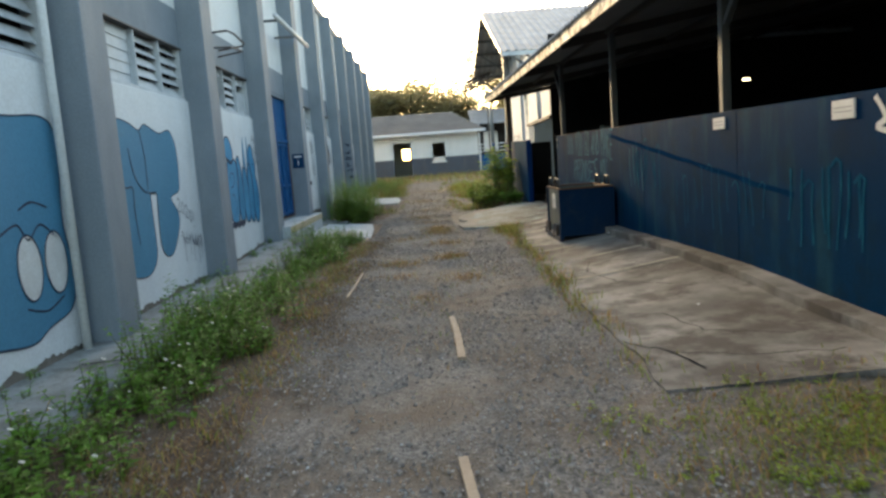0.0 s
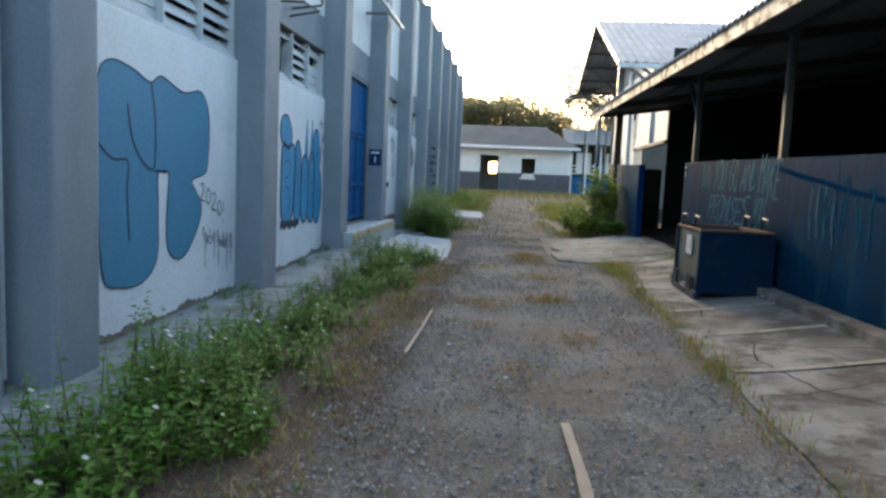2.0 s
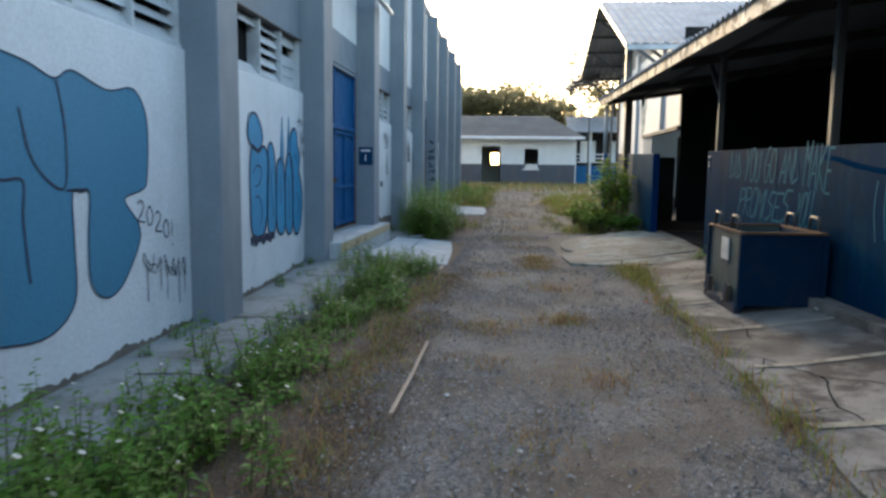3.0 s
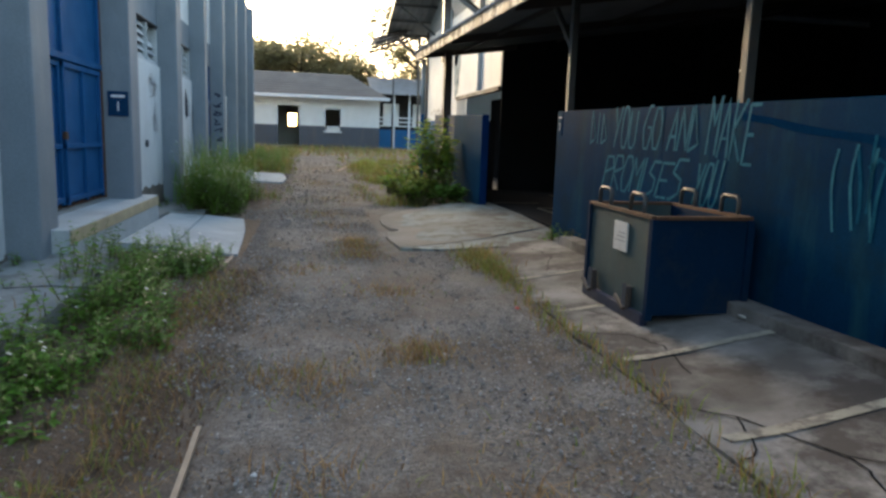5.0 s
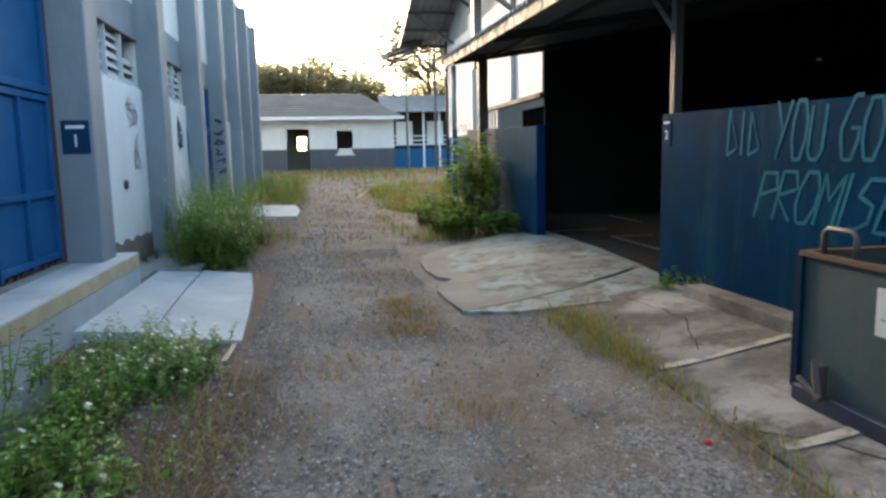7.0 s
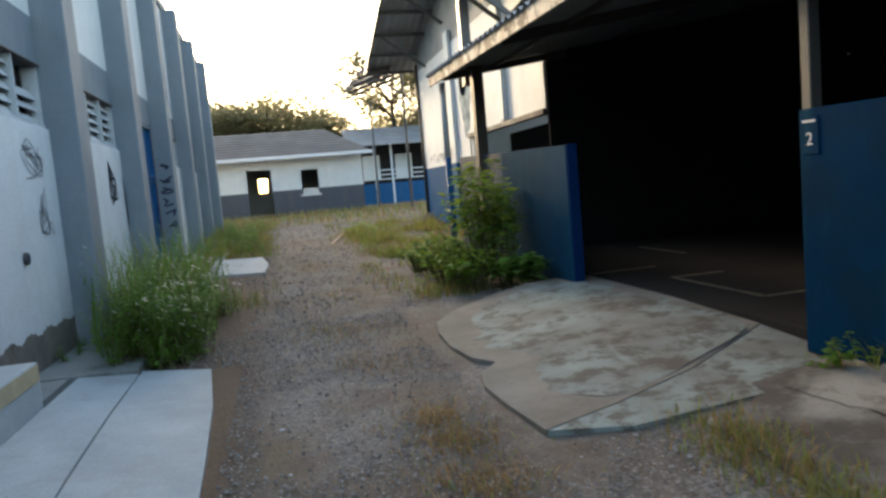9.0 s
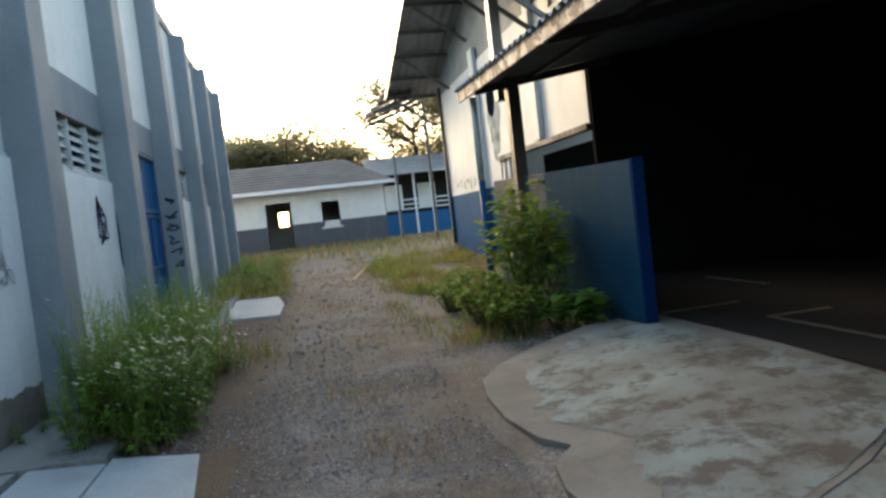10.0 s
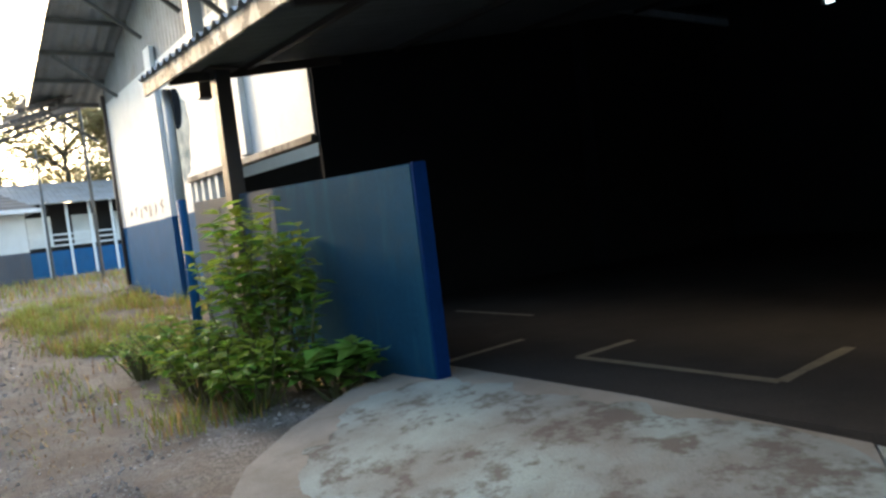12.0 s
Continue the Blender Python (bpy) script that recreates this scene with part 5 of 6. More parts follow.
# ---- steel waste skip ----
def waste_bin():
    t = thing("waste_skip", (2.5, 11.4, 0.05), "dark green and blue steel skip with rusty rim", "waste bin")
    z0, z1, zb = 0.07, 0.82, 0.13
    A, Bq, C, D = (2.03, 10.82), (2.05, 11.98), (2.80, 11.98), (2.80, 10.86)

    def panel(name, p, q, mat, inset=0.03, label=""):
        bm = B()
        a, b = Vector((*p, 0)), Vector((*q, 0))
        n = Vector(((b - a).y, -(b - a).x, 0)).normalized() * 0.02
        vs = []
        for pt, lo in ((a, zb), (b, zb)):
            vs.append([bm.verts.new((pt.x, pt.y, lo)), bm.verts.new((pt.x - n.x, pt.y - n.y, lo)), bm.verts.new((pt.x - n.x, pt.y - n.y, z1)), bm.verts.new((pt.x, pt.y, z1))])
        bm.faces.new(vs[0])
        bm.faces.new(vs[1][::-1])
        for k in range(4):
            bm.faces.new((vs[0][k], vs[1][k], vs[1][(k + 1) % 4], vs[0][(k + 1) % 4]))
        bmesh.ops.recalc_face_normals(bm, faces=bm.faces[:])
        return part(name, bm, mat, t, label)
    panel("long_side", Bq, A, BIN_GREEN, label="faded green skip side")
    panel("end_side", A, D, BIN_BLUE, label="dark blue skip end")
    panel("long_side", D, C, BIN_BLUE)
    panel("end_side", C, Bq, BIN_GREEN)
    part("bottom", box(B(), 2.06, 2.79, 10.9, 11.95, zb, zb + 0.02), RUST, t)
    part("rubbish", soft(box(B(), 2.08, 2.77, 10.9, 11.92, zb + 0.02, 0.55), 0.05, 2), RUST, t, "rusty inside of the skip")
    for p, q in ((A, Bq), (Bq, C), (C, D), (D, A)):
        part("rim", beam(B(), (*p, z1 + 0.012), (*q, z1 + 0.012), 0.046, 0.024), RUST, t, "rusty bent rim")
    for p in (A, Bq, C, D):
        part("corner_angle", beam(B(), (*p, zb - 0.03), (*p, z1), 0.05, 0.05), BIN_BLUE, t)
    for x in (2.03, 2.82):
        part("skid", soft(box(B(), x - 0.03, x + 0.03, 10.86, 11.96, 0.045, zb), 0.006, 1), INK, t)
    for x, ya, yb in ((2.05, 11.02, 11.24), (2.06, 11.62, 11.84), (2.80, 11.02, 11.24), (2.80, 11.62, 11.84)):
        pts = [(x, ya, z1), (x, ya, z1 + 0.13), (x, ya + 0.03, z1 + 0.155), (x, yb - 0.03, z1 + 0.155), (x, yb, z1 + 0.13), (x, yb, z1)]
        part("loop_handle", tube(B(), pts, 0.016, 8), STEEL, t, "pale worn loop handle", True)
    for y in (11.1, 11.75):
        lug = part("hinge_lug", soft(box(B(), 1.99, 2.03, y - 0.03, y + 0.03, 0.12, 0.29), 0.006, 1), DARK_STEEL, t)
        part("hinge_pin", tube(B(), [(1.94, y - 0.09, 0.14), (1.95, y + 0.09, 0.2)], 0.017, 8), DARK_STEEL, lug)
        part("hinge_arm", beam(B(), (1.99, y + 0.03, 0.3), (1.94, y - 0.07, 0.13), 0.03, 0.03), DARK_STEEL, lug)
    lab = part("label_sheet", box(B(), 2.0145, 2.0265, 11.20, 11.43, 0.525, 0.745), PAPER, t, "white paper label with unreadable print")
    for k in range(3):
        part("print_bar", box(B(), 2.012, 2.0145, 11.23, 11.40 - 0.03 * k, 0.60 + 0.03 * k, 0.608 + 0.03 * k), PENCIL, lab)
    return t


waste_bin()

# ---- lamp arms on the warehouse ----
lamp = thing("tube_lamp", (-2.42, 14.6, 4.05), "white fluorescent tube lamp on an arm from the warehouse wall", "lamp")
part("tube_body", tube(B(), [(-2.35, 13.2, 4.1), (-2.35, 16.4, 4.1)], 0.045, 10), SIGN_WHITE, lamp, smooth=True)
part("arm", beam(B(), (-2.8, 13.6, 4.1), (-2.35, 13.6, 4.1), 0.04, 0.04), STEEL, lamp)
part("arm", beam(B(), (-2.8, 15.2, 4.1), (-2.35, 15.2, 4.1), 0.04, 0.04), STEEL, lamp)
br = thing("wall_bracket", (-2.6, 10.8, 3.25), "thin bent dark metal bracket on the warehouse wall", "bracket")
part("bar", tube(B(), [(-2.82, 10.35, 3.3), (-2.45, 10.35, 3.32), (-2.4, 10.5, 3.3), (-2.4, 11.0, 3.26), (-2.45, 11.1, 3.24), (-2.82, 11.1, 3.2)], 0.014, 6), DARK_STEEL, br)
part("bar", tube(B(), [(-2.82, 10.4, 3.12), (-2.45, 10.45, 3.12), (-2.42, 10.95, 3.14), (-2.82, 11.05, 3.1)], 0.012, 6), DARK_STEEL, br)


# ---- plants ----
def surface_z(x, y):
    """Level of whatever lies at a spot beside the lane."""
    z = ground_z(x, y) - 0.01
    if x < -1.95 and y < 12.8:
        z = max(z, walk_z(y))
    if x < -1.9 and y > 17.24:
        z = max(z, 0.10 + 0.38 * smoothstep(20, 34, y))
    if x > 1.45 and 4.3 < y < 14.6:
        z = max(z, strip_z(x, y))
    return z


def blades(name, spots, hmin, hmax, width, mats, parent=None, lean=0.5, shares=None):
    """Grass blades: bent tapering strips; spots are (x, y), or (x, y, scale)."""
    verts, faces, idx = [], [], []
    for s in spots:
        x, y = s[0], s[1]
        k = s[2] if len(s) > 2 else 1.0
        h = rng.uniform(hmin, hmax) * k
        a = rng.uniform(0, 2 * math.pi)
        dx, dy = math.cos(a), math.sin(a)
        b = rng.uniform(0.1, 1.0) * lean * h
        w = width * rng.uniform(0.6, 1.3)
        z = surface_z(x, y)
        n = len(verts)
        for f, wf in ((0, 1.0), (0.5, 0.8)):
            cx, cy, cz = x + dx * b * f * f, y + dy * b * f * f, z + h * f * (1 - 0.15 * f)
            verts.append((cx - dy * w * wf / 2, cy + dx * w * wf / 2, cz))
            verts.append((cx + dy * w * wf / 2, cy - dx * w * wf / 2, cz))
        verts.append((x + dx * b, y + dy * b, z + h * 0.88))
        faces += [(n, n + 1, n + 3, n + 2), (n + 2, n + 3, n + 4)]
        m = 0 if not shares else (1 if rng.random() < shares else 0)
        idx += [m, m]
    return raw(name, verts, faces, mats, parent, idx)


def add_leaf(verts, faces, p, d, up, length, width):
    """One folded pointed leaf from p along d."""
    d = d.normalized()
    s = d.cross(up)
    s = s.normalized() if s.length > 1e-4 else Vector((1, 0, 0))
    nrm = s.cross(d)
    n = len(verts)
    mid = p + d * length * 0.45 - nrm * 0.05 * length
    verts += [tuple(p), tuple(mid + s * width / 2 + nrm * width * 0.18), tuple(p + d * length - nrm * 0.12 * length), tuple(mid - s * width / 2 + nrm * width * 0.18), tuple(mid)]
    faces += [(n, n + 1, n + 4), (n + 1, n + 2, n + 4), (n + 2, n + 3, n + 4), (n + 3, n, n + 4)]


def rand_dir(r, up=0.3):
    a = r.uniform(0, 2 * math.pi)
    z = r.uniform(-0.5, 0.8) * 0.6 + up
    return Vector((math.cos(a), math.sin(a), z)).normalized()


def herb_mass(name, clumps, leaf_mat, leaf_len, flowers, label, category, kind="", parent=None, per_m=16, petal=0.011):
    """Leafy weeds: clumps are (x, y, height, spread); thin stems carry leaves and, if asked, small white flowers."""
    verts, faces, idx = [], [], []
    r = random.Random(len(clumps) * 7 + 3)
    for cx, cy, h, sp in clumps:
        for _ in range(max(4, int(sp * 40))):
            x, y = cx + r.gauss(0, sp * 0.4), cy + r.gauss(0, sp * 0.4)
            z = surface_z(x, y)
            hh = h * r.uniform(0.5, 1.05)
            tip = Vector((x + r.gauss(0, 0.22 * hh), y + r.gauss(0, 0.22 * hh), z + hh))
            base = Vector((x, y, z))
            n0 = len(verts)
            sd = Vector((0.004, 0.004, 0))
            verts += [tuple(base - sd), tuple(base + sd), tuple(tip)]
            faces.append((n0, n0 + 1, n0 + 2))
            idx.append(1)
            nl = int(hh * per_m / 0.3) + 5
            for i in range(nl):
                t = 0.12 + 0.88 * (i + r.random()) / nl
                p = base.lerp(tip, t)
                L0 = leaf_len * r.uniform(0.6, 1.25) * (1.1 - 0.5 * t)
                k0 = len(faces)
                add_leaf(verts, faces, p, rand_dir(r, 0.0), Vector((0, 0, 1)), L0, L0 * 0.52)
                idx += [0] * (len(faces) - k0)
            if flowers and r.random() < flowers:
                c = tip + Vector((0, 0, 0.015))
                n0 = len(verts)
                s = petal * r.uniform(0.7, 1.4)
                for k in range(6):
                    a = k * math.pi / 3
                    verts.append((c.x + s * math.cos(a), c.y + s * math.sin(a), c.z + s * 0.5 * math.sin(a + cx)))
                faces.append(tuple(range(n0, n0 + 6)))
                idx.append(2)
    ob = raw(name, verts, faces, [leaf_mat, STEM, PETAL], parent, idx)
    if not parent:
        tagged(ob, label, category, kind=kind)
    return ob


r4 = random.Random(4)
clumps = [(2.05 + r4.gauss(0, 0.45), 3.55 + r4.gauss(0, 0.3), r4.uniform(0.03, 0.09), 0.2) for _ in range(60)]
herb_mass("corner_weeds", clumps, LEAF_YELLOW, 0.035, 0.0, "low yellow-green weeds at the concrete corner", "weeds", "stuff", per_m=10)
# the long green strip between pavement and lane
clumps = []
y = 0.4
while y < 13.4:
    drift = noise.noise((y * 0.9, 2, 0)) + 0.5 * noise.noise((y * 2.7, 5, 0))
    dense = 0.5 + 0.7 * drift + (0.45 if 5.2 < y < 7.4 or 11 < y < 13.4 else 0)
    for _ in range(4 if dense > 0.6 else 3 if dense > 0.3 else 2):
        clumps.append((-1.74 + r4.gauss(0, 0.15 + 0.06 * max(dense, 0)) + 0.09 * math.sin(y * 1.3), y + r4.uniform(-0.12, 0.12), (0.10 + 0.24 * max(dense, 0.1)) * r4.uniform(0.6, 1.3), 0.17))
    y += 0.17
clumps += [(-1.72 + r4.gauss(0, 0.12), 6.3 + r4.gauss(0, 0.35), r4.uniform(0.35, 0.55), 0.2) for _ in range(22)]
herb_mass("weed_strip", clumps, LEAF, 0.072, 0.10, "low green flowering weeds along the pavement edge", "weeds", "stuff", per_m=9)
spots = [(-1.68 + r4.gauss(0, 0.24), r4.uniform(0, 13.6)) for _ in range(1600)]
tagged(blades("weed_strip_grass", spots, 0.03, 0.13, 0.006, [GRASS, STRAW], None, 1.4, 0.5), "mixed green and dry grass in the weed strip", "grass", kind="stuff")
# weeds in the pavement joint by the wall
clumps = [(-2.66 + r4.gauss(0, 0.07), yy + r4.gauss(0, 0.12), 0.10 * r4.uniform(0.6, 1.6), 0.12) for yy in (3.9, 4.6, 5.0, 5.3, 8.6, 9.0, 9.15, 9.2, 11.2, 11.5, 11.8, 12.0, 12.2, 17.9, 18.3, 18.6, 18.8, 18.9)]
herb_mass("wall_foot_weeds", clumps, LEAF_DARK, 0.05, 0.05, "small dark weeds at the foot of the wall", "weeds", "stuff")
# flowering bush north of the ramp slab
clumps = [(-1.92 + r4.gauss(0, 0.22), r4.uniform(17.5, 20.8), r4.uniform(0.3, 1.0), 0.26) for _ in range(95)]
herb_mass("flowering_weeds", clumps, LEAF, 0.075, 0.95, "tall green weeds covered with small white flowers", "weeds", "stuff", per_m=11, petal=0.018)
spots = [(-2.05 + r4.gauss(0, 0.22), r4.uniform(18.0, 22.0)) for _ in range(480)]
tagged(blades("tall_grass_tuft", spots, 0.5, 1.45, 0.014, [GRASS, LEAF], None, 0.75, 0.5), "tall arching green grass beside the warehouse", "grass", kind="stuff")
clumps = [(-1.55 + r4.gauss(0, 0.14), 13.5 + r4.gauss(0, 0.3), r4.uniform(0.12, 0.36), 0.24) for _ in range(26)]
herb_mass("slab_edge_weeds", clumps, LEAF_DARK, 0.06, 0.3, "dark green weeds at the edge of the ramp slab", "weeds", "stuff")
# west verge further on
def scatter(n, xa, xb, y0, y1, freq, cut, edge):
    """Spots in uneven drifts; the drifts thin out towards the lane edge."""
    out = []
    while len(out) < n:
        x, yy = r4.uniform(xa, xb), r4.uniform(y0, y1)
        d = noise.noise((x * freq, yy * freq * 0.7, 11)) - cut
        e = min(abs(x - edge) / 0.7, 1.0)
        if r4.random() < max(0.0, d * 2.5 + 0.35) * (0.1 + 0.9 * e):
            out.append((x, yy, 0.35 + 0.75 * e * r4.random()))
    return out


spots = scatter(7500, -2.6, -0.7, 20, 36, 1.3, 0.0, -0.7)
spots = [q for q in spots if not (-2.0 < q[0] < -0.85 and 21.8 < q[1] < 26.4)]
tagged(blades("west_verge_grass", spots, 0.08, 0.45, 0.010, [GRASS, STRAW], None, 0.6, 0.3), "tall sunlit yellow-green grass along the warehouse", "grass", kind="stuff")
clumps = [(r4.uniform(-2.4, -1.2), r4.uniform(20.5, 34), r4.uniform(0.2, 0.5), 0.3) for _ in range(70)]
clumps = [c for c in clumps if not (c[0] < -0.7 and 21.6 < c[1] < 26.5)]
herb_mass("west_verge_weeds", clumps, LEAF, 0.09, 0.15, "leafy green weeds along the warehouse verge", "weeds", "stuff", per_m=8)
clumps = [(r4.uniform(1.2, 2.4), r4.uniform(20.8, 32), r4.uniform(0.12, 0.3), 0.3) for _ in range(50)]
herb_mass("east_verge_weeds", clumps, LEAF_YELLOW, 0.08, 0.0, "low yellow-green weeds on the east verge", "weeds", "stuff", per_m=8)
# east verge
spots = scatter(9500, 0.5, 3.9, 19.4, 33, 1.1, 0.0, 0.5)
spots = [s for s in spots if 0.5 < s[0] < (2.55 if s[1] < 23.3 else 3.9)]
tagged(blades("east_verge_grass", spots, 0.08, 0.38, 0.011, [GRASS, STRAW], None, 0.7, 0.3), "yellow-green grass on the east verge", "grass", kind="stuff")
herb_mass("corner_weed", [(2.62, 14.68, 0.27, 0.16), (2.52, 14.6, 0.18, 0.12), (2.68, 14.5, 0.22, 0.12)], LEAF, 0.08, 0.0, "small green weed at the barrier's corner", "weeds", per_m=14)
# matted dead stalks between the weeds and the gravel
DEAD = material("dead_brown_stalks", (0.20, 0.125, 0.07), (0.11, 0.07, 0.04), 0.8, 2, 0.5, 30, 0.0, vary=0.4, sheer=0.15)
spots = []
while len(spots) < 9000:
    x, y = r4.gauss(-0.98, 0.2), r4.uniform(2.3, 14)
    if noise.noise((x * 1.5, y * 0.9, 31)) > -0.12 * r4.random() and not (x < -1.02 and y > 13.7):
        spots.append((x, y, 1.0))
tagged(blades("dead_stalks", spots, 0.008, 0.05, 0.006, [DEAD, STRAW], None, 2.6, 0.15), "matted dead brown stalks beside the green weeds", "dry grass", kind="stuff")
# thin growth on the lane and at its far end
spots = []
for cx, cy, sp, n in ((0.31, 10.5, 0.22, 240), (-0.36, 10.0, 0.24, 240), (0.23, 14.7, 0.25, 300), (0.3, 12.2, 0.3, 220), (-0.1, 18.1, 0.5, 420), (0.2, 15.1, 0.3, 420), (0.25, 14.2, 0.3, 420), (0.05, 20.5, 0.6, 800),
                      (-0.2, 24, 0.7, 900), (0.4, 28, 0.9, 1000), (0.41, 8.6, 0.3, 200), (-0.05, 7.4, 0.35, 200), (-1.1, 8.8, 0.25, 420), (-1.15, 7.2, 0.2, 350), (-1.2, 10.3, 0.25, 450), (-1.1, 12.0, 0.3, 450), (-1.2, 5.4, 0.25, 420), (-1.25, 3.8, 0.22, 420), (0.1, 6.0, 0.5, 160), (0.9, 9.2, 0.3, 160), (-0.2, 13.0, 0.4, 220)):
    spots += [(cx + r4.gauss(0, sp * 0.7), cy + r4.gauss(0, sp), 1.0) for _ in range(int(n * 0.75))]
tagged(blades("lane_dry_grass", spots, 0.015, 0.07, 0.006, [STRAW, GRASS], None, 2.2, 0.25), "short dry brown grass patches on the gravel lane", "grass", kind="stuff")
spots = []
for cx, cy, sp, n in ((0.31, 10.48, 0.13, 260), (0.42, 10.55, 0.08, 120), (-0.36, 10.04, 0.16, 260), (0.23, 14.7, 0.12, 240), (0.3, 12.2, 0.13, 160), (0.2, 15.1, 0.1, 180), (0.22, 14.1, 0.13, 220), (-0.14, 18.1, 0.3, 260),
                      (-0.02, 7.5, 0.13, 120), (0.5, 8.6, 0.12, 120), (-0.25, 8.9, 0.12, 120), (0.1, 16.6, 0.2, 160), (-0.4, 13.2, 0.16, 140)):
    spots += [(cx + r4.gauss(0, sp), cy + r4.gauss(0, sp), 1.0) for _ in range(n)]
tagged(blades("dry_grass_tufts", spots, 0.03, 0.105, 0.006, [STRAW, GRASS], None, 1.9, 0.10), "tufts of dry brown grass on the gravel", "grass", kind="stuff")
spots = [(r4.uniform(-9, 6), r4.uniform(34, 42.2)) for _ in range(5200)]
tagged(blades("far_field_grass", spots, 0.1, 0.35, 0.02, [STRAW, GRASS], None, 0.7, 0.5), "dry sunlit grass in front of the far house", "grass", kind="stuff")
spots = [(-1.22 + r4.gauss(0, 0.16), r4.uniform(3.0, 13.2), r4.uniform(0.4, 1.0)) for _ in range(5200)]
spots = [q for q in spots if noise.noise((q[0] * 1.7, q[1] * 1.4, 41)) > -0.1]
tagged(blades("weed_margin_grass", spots, 0.03, 0.12, 0.007, [STRAW, GRASS], None, 1.6, 0.45), "olive and straw-coloured grass beside the green weeds", "grass", kind="stuff")
# tufts along the concrete strip, and the green corner south of it
spots = []
for yy, n in ((4.9, 40), (5.9, 60), (6.6, 90), (7.2, 60), (7.9, 170), (8.6, 110), (9.4, 70), (10.1, 90), (10.9, 130), (11.6, 100), (12.3, 90), (12.9, 240), (13.4, 330), (13.9, 300), (14.2, 240)):
    spots += [(strip_edge(yy) - 0.02 + r4.gauss(0, 0.075) * (1.9 if yy > 13.2 else 1), yy + r4.gauss(0, 0.2), 1.0) for _ in range(int(n * 1.5))]
spots += [(2.05 + r4.gauss(0, 0.55), 3.55 + r4.gauss(0, 0.36), 0.55) for _ in range(5200)]
spots += [(2.83 + r4.gauss(0, 0.09), 14.25 + r4.gauss(0, 0.12), 1.8) for _ in range(160)]
tagged(blades("strip_edge_grass", spots, 0.03, 0.13, 0.007, [GRASS, STRAW], None, 1.3, 0.4), "green and dry grass tufts along the concrete edge", "grass", kind="stuff")


def bush(name, x, y, h, spread, stems, leaf_mat, leaf_len, label, seed, top_mat=None, xmax=2.58, per=26):
    r = random.Random(seed)
    t = thing(name, (x, y, ground_z(x, y)), label, "bush")
    z0 = ground_z(x, y) - 0.02
    verts, faces, idx = [], [], []
    for i in range(stems):
        a = r.uniform(0, 2 * math.pi)
        q = spread * math.sqrt(r.random())
        tip = Vector((min(x + q * math.cos(a), xmax), y + q * math.sin(a) * 1.15, z0 + h * r.uniform(0.62, 1.0) * (1 - 0.22 * (q / spread) ** 2)))
        base = Vector((x + 0.3 * q * math.cos(a), y + 0.3 * q * math.sin(a), z0))
        mid = base.lerp(tip, 0.5) + Vector((r.gauss(0, 0.06), r.gauss(0, 0.06), 0.08))
        part("stem", tube(B(), [base, mid, tip], [0.011, 0.008, 0.003], 5), STEM, t)
        n = int(per * (tip - base).length)
        for k in range(n):
            f = 0.25 + 0.75 * ((k + r.random()) / n) ** 0.7
            p = (base.lerp(mid, f * 2) if f < 0.5 else mid.lerp(tip, f * 2 - 1))
            d = rand_dir(r, 0.0)
            L0 = leaf_len * r.uniform(0.6, 1.25)
            if p.x + d.x * L0 > xmax:
                d.x = -abs(d.x)
            k0 = len(faces)
            add_leaf(verts, faces, p, d, Vector((0, 0, 1)), L0, L0 * 0.55)
            idx += [1 if top_mat and f > 0.6 and r.random() < 0.6 else 0] * (len(faces) - k0)
    raw("foliage", verts, faces, [leaf_mat, top_mat or leaf_mat], t, idx)
    return t


bush("tall_bush", 2.10, 20.25, 1.85, 0.55, 21, LEAF_DARK, 0.19, "tall leafy green bush with yellowish tips before the gate panel", 1, LEAF_YELLOW, per=21)
bush("tall_bush", 2.28, 19.85, 1.55, 0.34, 12, LEAF_DARK, 0.18, "tall leafy green bush with yellowish tips before the gate panel", 7, LEAF_YELLOW, per=21)
bush("low_bush", 1.6, 20.5, 0.8, 0.6, 44, LEAF_YELLOW, 0.13, "low yellow-green bush beside the lane", 2, LEAF)
bush("low_bush", 1.75, 19.75, 0.6, 0.45, 36, LEAF, 0.14, "low green bush with pale leaves beside the apron", 3, LEAF_YELLOW)
bush("broadleaf_bush", 2.3, 19.35, 0.5, 0.4, 20, LEAF_DARK, 0.24, "low dark broad-leaved bush at the apron edge", 4, None, per=26)
bush("low_bush", 1.5, 22.0, 0.5, 0.5, 26, LEAF, 0.09, "low green bush in the verge grass", 5, LEAF_YELLOW)


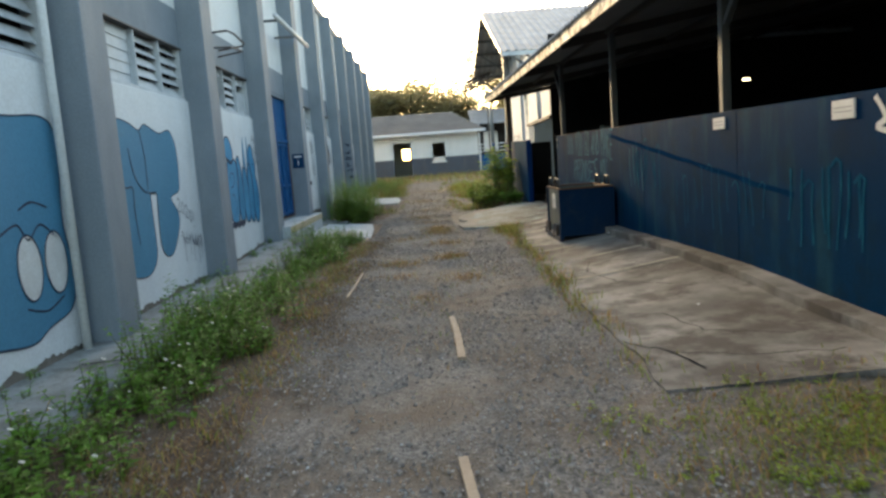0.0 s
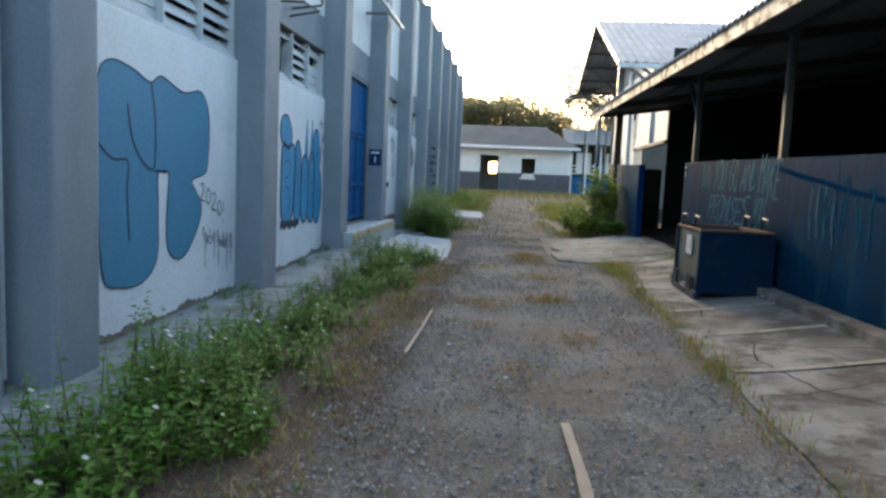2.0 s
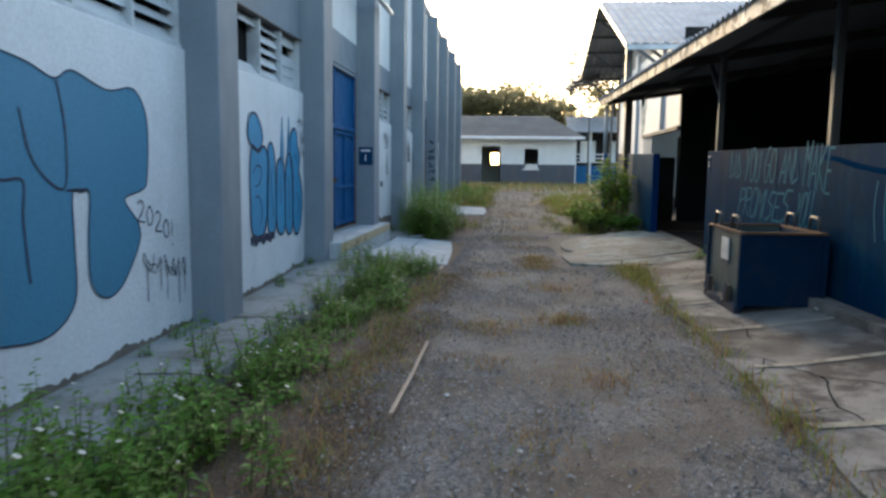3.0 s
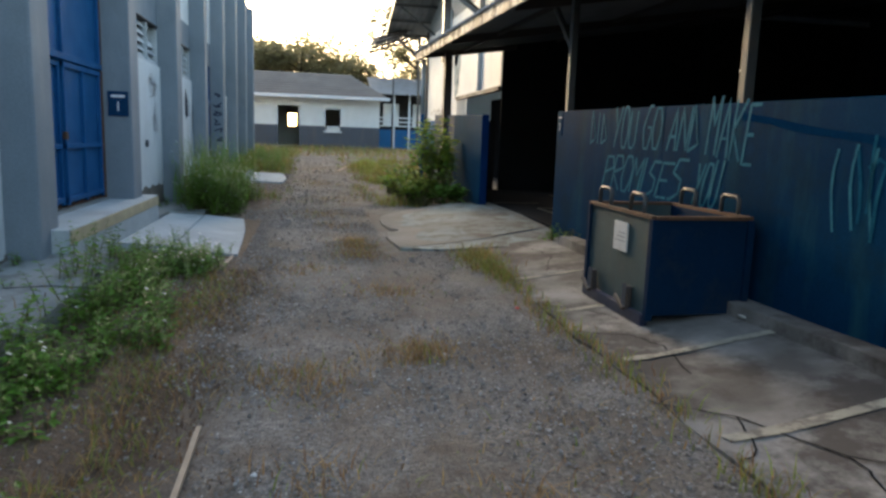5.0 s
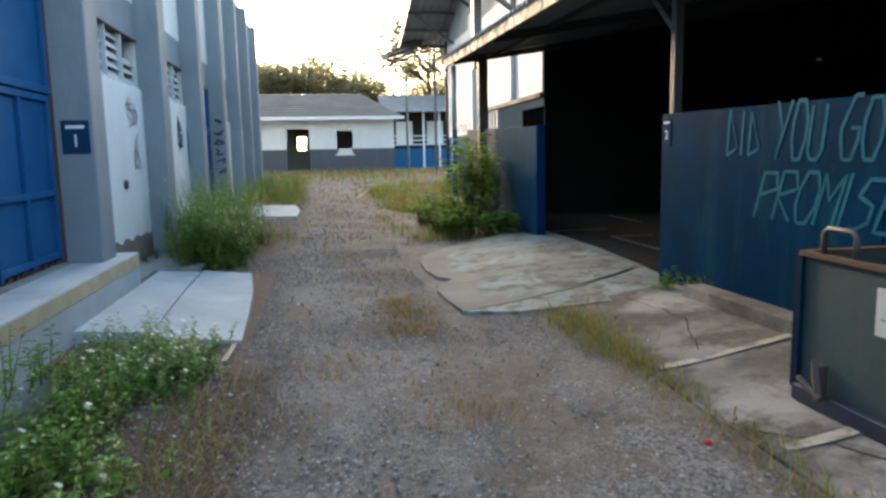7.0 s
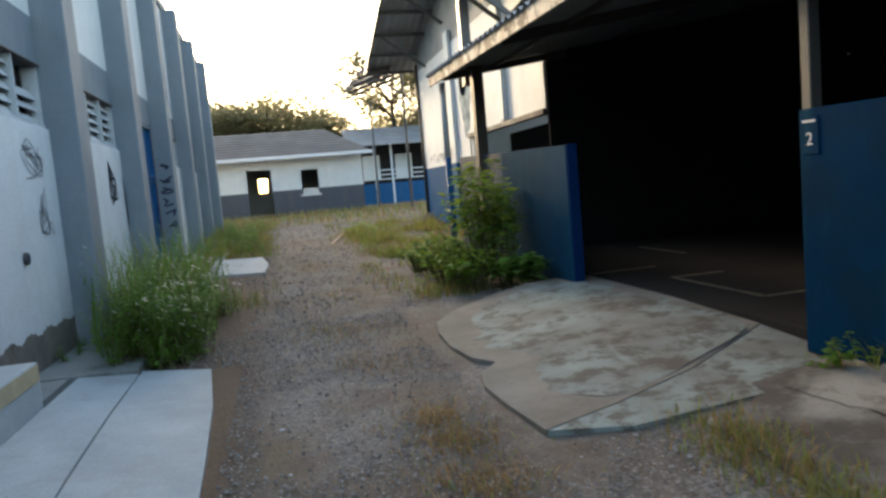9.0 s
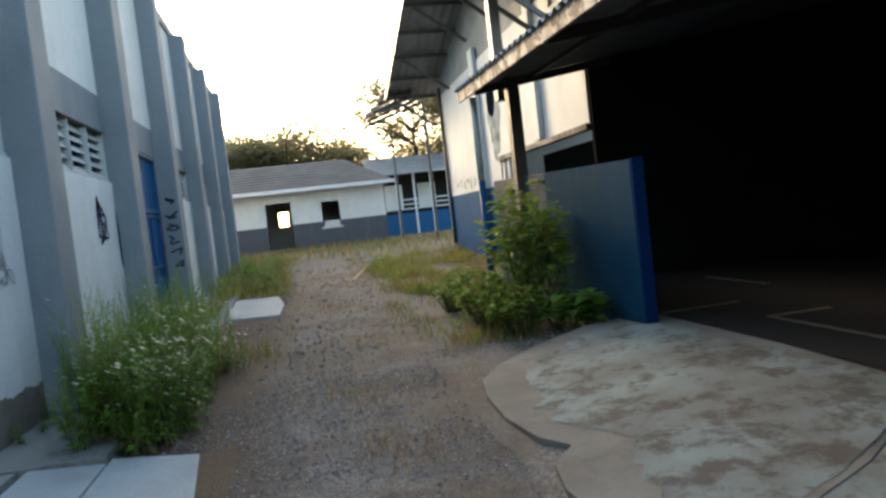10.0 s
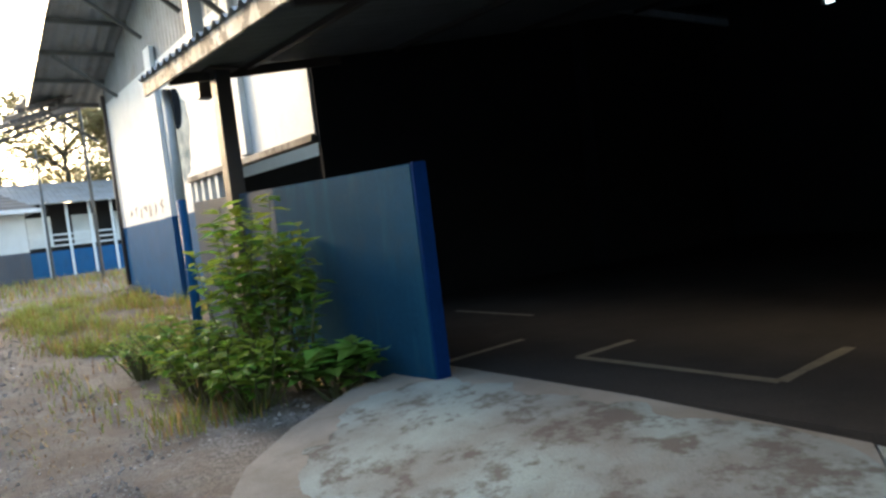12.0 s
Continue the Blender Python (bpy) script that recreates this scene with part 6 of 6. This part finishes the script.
# ---- trees behind the houses ----
def tree(x, y, h, crown, seed, label, leaves=3000, size=0.3):
    r = random.Random(seed)
    base_z = 0.55
    t = thing("tree", (x, y, base_z), label, "tree", "trees behind the houses")
    top = Vector((x + r.gauss(0, 0.3), y, base_z + h * 0.72))
    trunk = [Vector((x, y, base_z - 0.1)), Vector((x + r.gauss(0, 0.15), y, base_z + h * 0.35)), top]
    part("trunk", tube(B(), trunk, [0.24, 0.17, 0.07], 9), BARK, t, smooth=True)
    centres = []
    for i in range(11):
        a = i * 2.4 + r.random()
        st = trunk[1].lerp(top, r.uniform(0.0, 1.0))
        q = crown * r.uniform(0.5, 1.0)
        en = st + Vector((q * math.cos(a), q * math.sin(a), h * r.uniform(0.05, 0.32)))
        part("limb", tube(B(), [st, st.lerp(en, 0.5) + Vector((0, 0, 0.2)), en], [0.07, 0.05, 0.02], 6), BARK, t)
        centres += [en, st.lerp(en, 0.65), en + Vector((r.gauss(0, 0.5), r.gauss(0, 0.5), r.gauss(0.2, 0.4)))]
    verts, faces = [], []
    for k in range(leaves):
        c = r.choice(centres)
        s = crown * 0.26
        p = c + Vector((r.gauss(0, s), r.gauss(0, s), r.gauss(0, s * 0.6)))
        L0 = size * r.uniform(0.5, 1.3)
        add_leaf(verts, faces, p, rand_dir(r, 0.0), Vector((0, 0, 1)), L0, L0 * 0.55)
    raw("crown", verts, faces, [FAR_LEAF], t)
    return t


# Trees at x -13 and -17 are unseen, added to screen the low sun.
for i, (x, y, h, c) in enumerate(((-9, 58, 8.6, 3.0), (-5.2, 60, 8.4, 3.0), (-1.2, 57, 7.6, 2.8), (2.2, 61, 7.2, 3.0), (6.0, 66, 7.2, 3.2), (-13, 60, 9.2, 3.2), (-17, 63, 9.5, 3.4), (-3.2, 64, 8.6, 3.0), (0.6, 63, 8.2, 3.0), (-7.2, 66, 9.2, 3.2))):
    tree(x, y, h, c, 30 + i, "green tree behind the low house, haze put into its pale leaves", 5200, 0.42)
tree(6.9, 55, 9.0, 2.9, 41, "dark spreading tree with gaps in its crown", 8500, 0.36)
tree(10.5, 58, 8.8, 3.2, 42, "dark spreading tree with gaps in its crown", 8500, 0.36)

pole = thing("utility_pole", (4.0, 44.5, 0.6), "thin grey utility pole with short crossbars", "pole")
part("shaft", tube(B(), [(4.0, 44.5, 0.5), (4.0, 44.5, 5.6)], [0.06, 0.04], 8), STEEL, pole)
for z in (5.3, 4.9):
    part("crossbar", beam(B(), (3.7, 44.5, z), (4.3, 44.5, z), 0.04, 0.04), STEEL, pole)

# ---- loose things on the ground ----
def stick(a, b, w, label):
    t = thing("wooden_stick", (a[0], a[1], 0), label, "stick", "sticks on the lane")
    za, zb = surface_z(*a) + 0.022, surface_z(*b) + 0.022
    m = ((a[0] + b[0]) / 2 + 0.01, (a[1] + b[1]) / 2, (za + zb) / 2 + 0.004)
    bm = B()
    beam(bm, (*a, za), m, w, 0.018)
    beam(bm, m, (*b, zb), w * 0.9, 0.018)
    part("slat", bm, WOOD, t)


stick((0.27, 5.2), (0.24, 6.5), 0.055, "bleached wooden slat lying on the gravel")
stick((-0.81, 7.76), (-0.81, 9.45), 0.026, "thin bleached wooden slat lying on the gravel")
stick((0.25, 2.5), (0.2, 3.6), 0.05, "bleached wooden slat lying on the gravel")
stick((0.45, 27.5), (0.95, 30.0), 0.06, "pale stick lying across the lane")
stick((-1.16, 13.5), (-1.14, 13.95), 0.04, "short pale stick by the ramp slab")


def scrap(x, y, s, mat, name, label, category, seed):
    """A small crumpled piece."""
    r = random.Random(seed)
    bm = B()
    bmesh.ops.create_icosphere(bm, subdivisions=1, radius=s)
    for v_ in bm.verts:
        v_.co = Vector((v_.co.x * r.uniform(0.6, 1.4), v_.co.y * r.uniform(0.6, 1.4), v_.co.z * r.uniform(0.25, 0.6)))
    bmesh.ops.translate(bm, verts=bm.verts[:], vec=(x, y, surface_z(x, y) + s * 0.3))
    ob = part(name, bm, mat)
    return tagged(ob, label, category)


RED = material("red_plastic", (0.55, 0.02, 0.02), None, 0.4, 8, 0.5, 60, 0.02)
ORANGE = material("orange_plastic", (0.45, 0.13, 0.04), None, 0.5, 8, 0.5, 60, 0.02)
scrap(1.315, 11.62, 0.028, RED, "bottle_cap", "small red plastic cap on the gravel", "litter", 1)
scrap(2.95, 10.75, 0.055, ORANGE, "plastic_cup", "crushed orange plastic cup beside the skip", "litter", 2)
scrap(2.86, 10.62, 0.03, ORANGE, "plastic_scrap", "small orange plastic scrap on the concrete", "litter", 3)
scrap(2.72, 10.68, 0.06, PAPER, "paper_scrap", "crumpled white paper beside the skip", "litter", 4)
for i in range(46):
    x, y = r4.uniform(-1.5, 2.4), r4.uniform(1.5, 26)
    if x > 0.6 and 14.4 < y < 19.2:
        continue
    scrap(x, y, r4.uniform(0.008, 0.02), PAPER, "paper_scrap", "tiny white paper scrap on the lane", "litter", 100 + i)
for i, (x, y) in enumerate(((3.55, 31.8), (3.7, 31.4), (3.45, 31.1), (3.75, 30.6), (3.6, 32.3), (3.8, 32.0), (3.7, 29.8))):
    scrap(x, y, 0.11 + 0.05 * (i % 3), CONCRETE, "rubble_stone", "broken concrete rubble at the foot of the white wall", "rubble", 200 + i)


def gravel(n, x0, x1, y0, y1, smin, smax, seed, mat, label):
    """Loose stones pressed into the lane."""
    g = np.random.default_rng(seed)
    v, f = [], []
    base = np.array([(1, 0, 0), (0, 1, 0), (-1, 0, 0), (0, -1, 0), (0, 0, 1), (0, 0, -1)], float)
    tri = ((0, 1, 4), (1, 2, 4), (2, 3, 4), (3, 0, 4), (1, 0, 5), (2, 1, 5), (3, 2, 5), (0, 3, 5))
    for _ in range(n):
        x, y = g.uniform(x0, x1), y0 + (y1 - y0) * g.random()
        if noise.noise((x * 1.1, y * 0.8, 6)) < -0.15 and g.random() < 0.75:
            continue
        if (x > 0.6 and 14.4 < y < 19.1) or (x > strip_edge(y) - 0.05 and 4.3 < y < 14.7) or (x < -1.05 and 13.9 < y < 17.3):
            continue
        s = smin + (smax - smin) * g.random() ** 3
        sc = s * g.uniform(0.6, 1.3, 3) * (1, 1, 0.7)
        a = g.uniform(0, 6.28)
        c, d = math.cos(a), math.sin(a)
        p = base * sc + g.normal(0, s * 0.15, (6, 3))
        q = np.stack([p[:, 0] * c - p[:, 1] * d + x, p[:, 0] * d + p[:, 1] * c + y, p[:, 2] + ground_z(x, y) - 0.004], 1)
        k = len(v)
        v += q.tolist()
        f += [(k + i, k + j, k + l) for i, j, l in tri]
    return tagged(raw("gravel_stones", v, f, [mat]), label, "gravel", kind="stuff")


gravel(56000, -1.6, 1.7, 0.9, 19, 0.005, 0.016, 3, STONE, "loose grey and brown gravel stones on the lane")
gravel(15000, -1.2, 1.7, 0.9, 20, 0.005, 0.013, 5, PALE_STONE, "pale small gravel stones on the lane")
gravel(5000, -1.6, 2.2, 19, 34, 0.012, 0.03, 4, STONE, "loose grey gravel stones on the far lane")
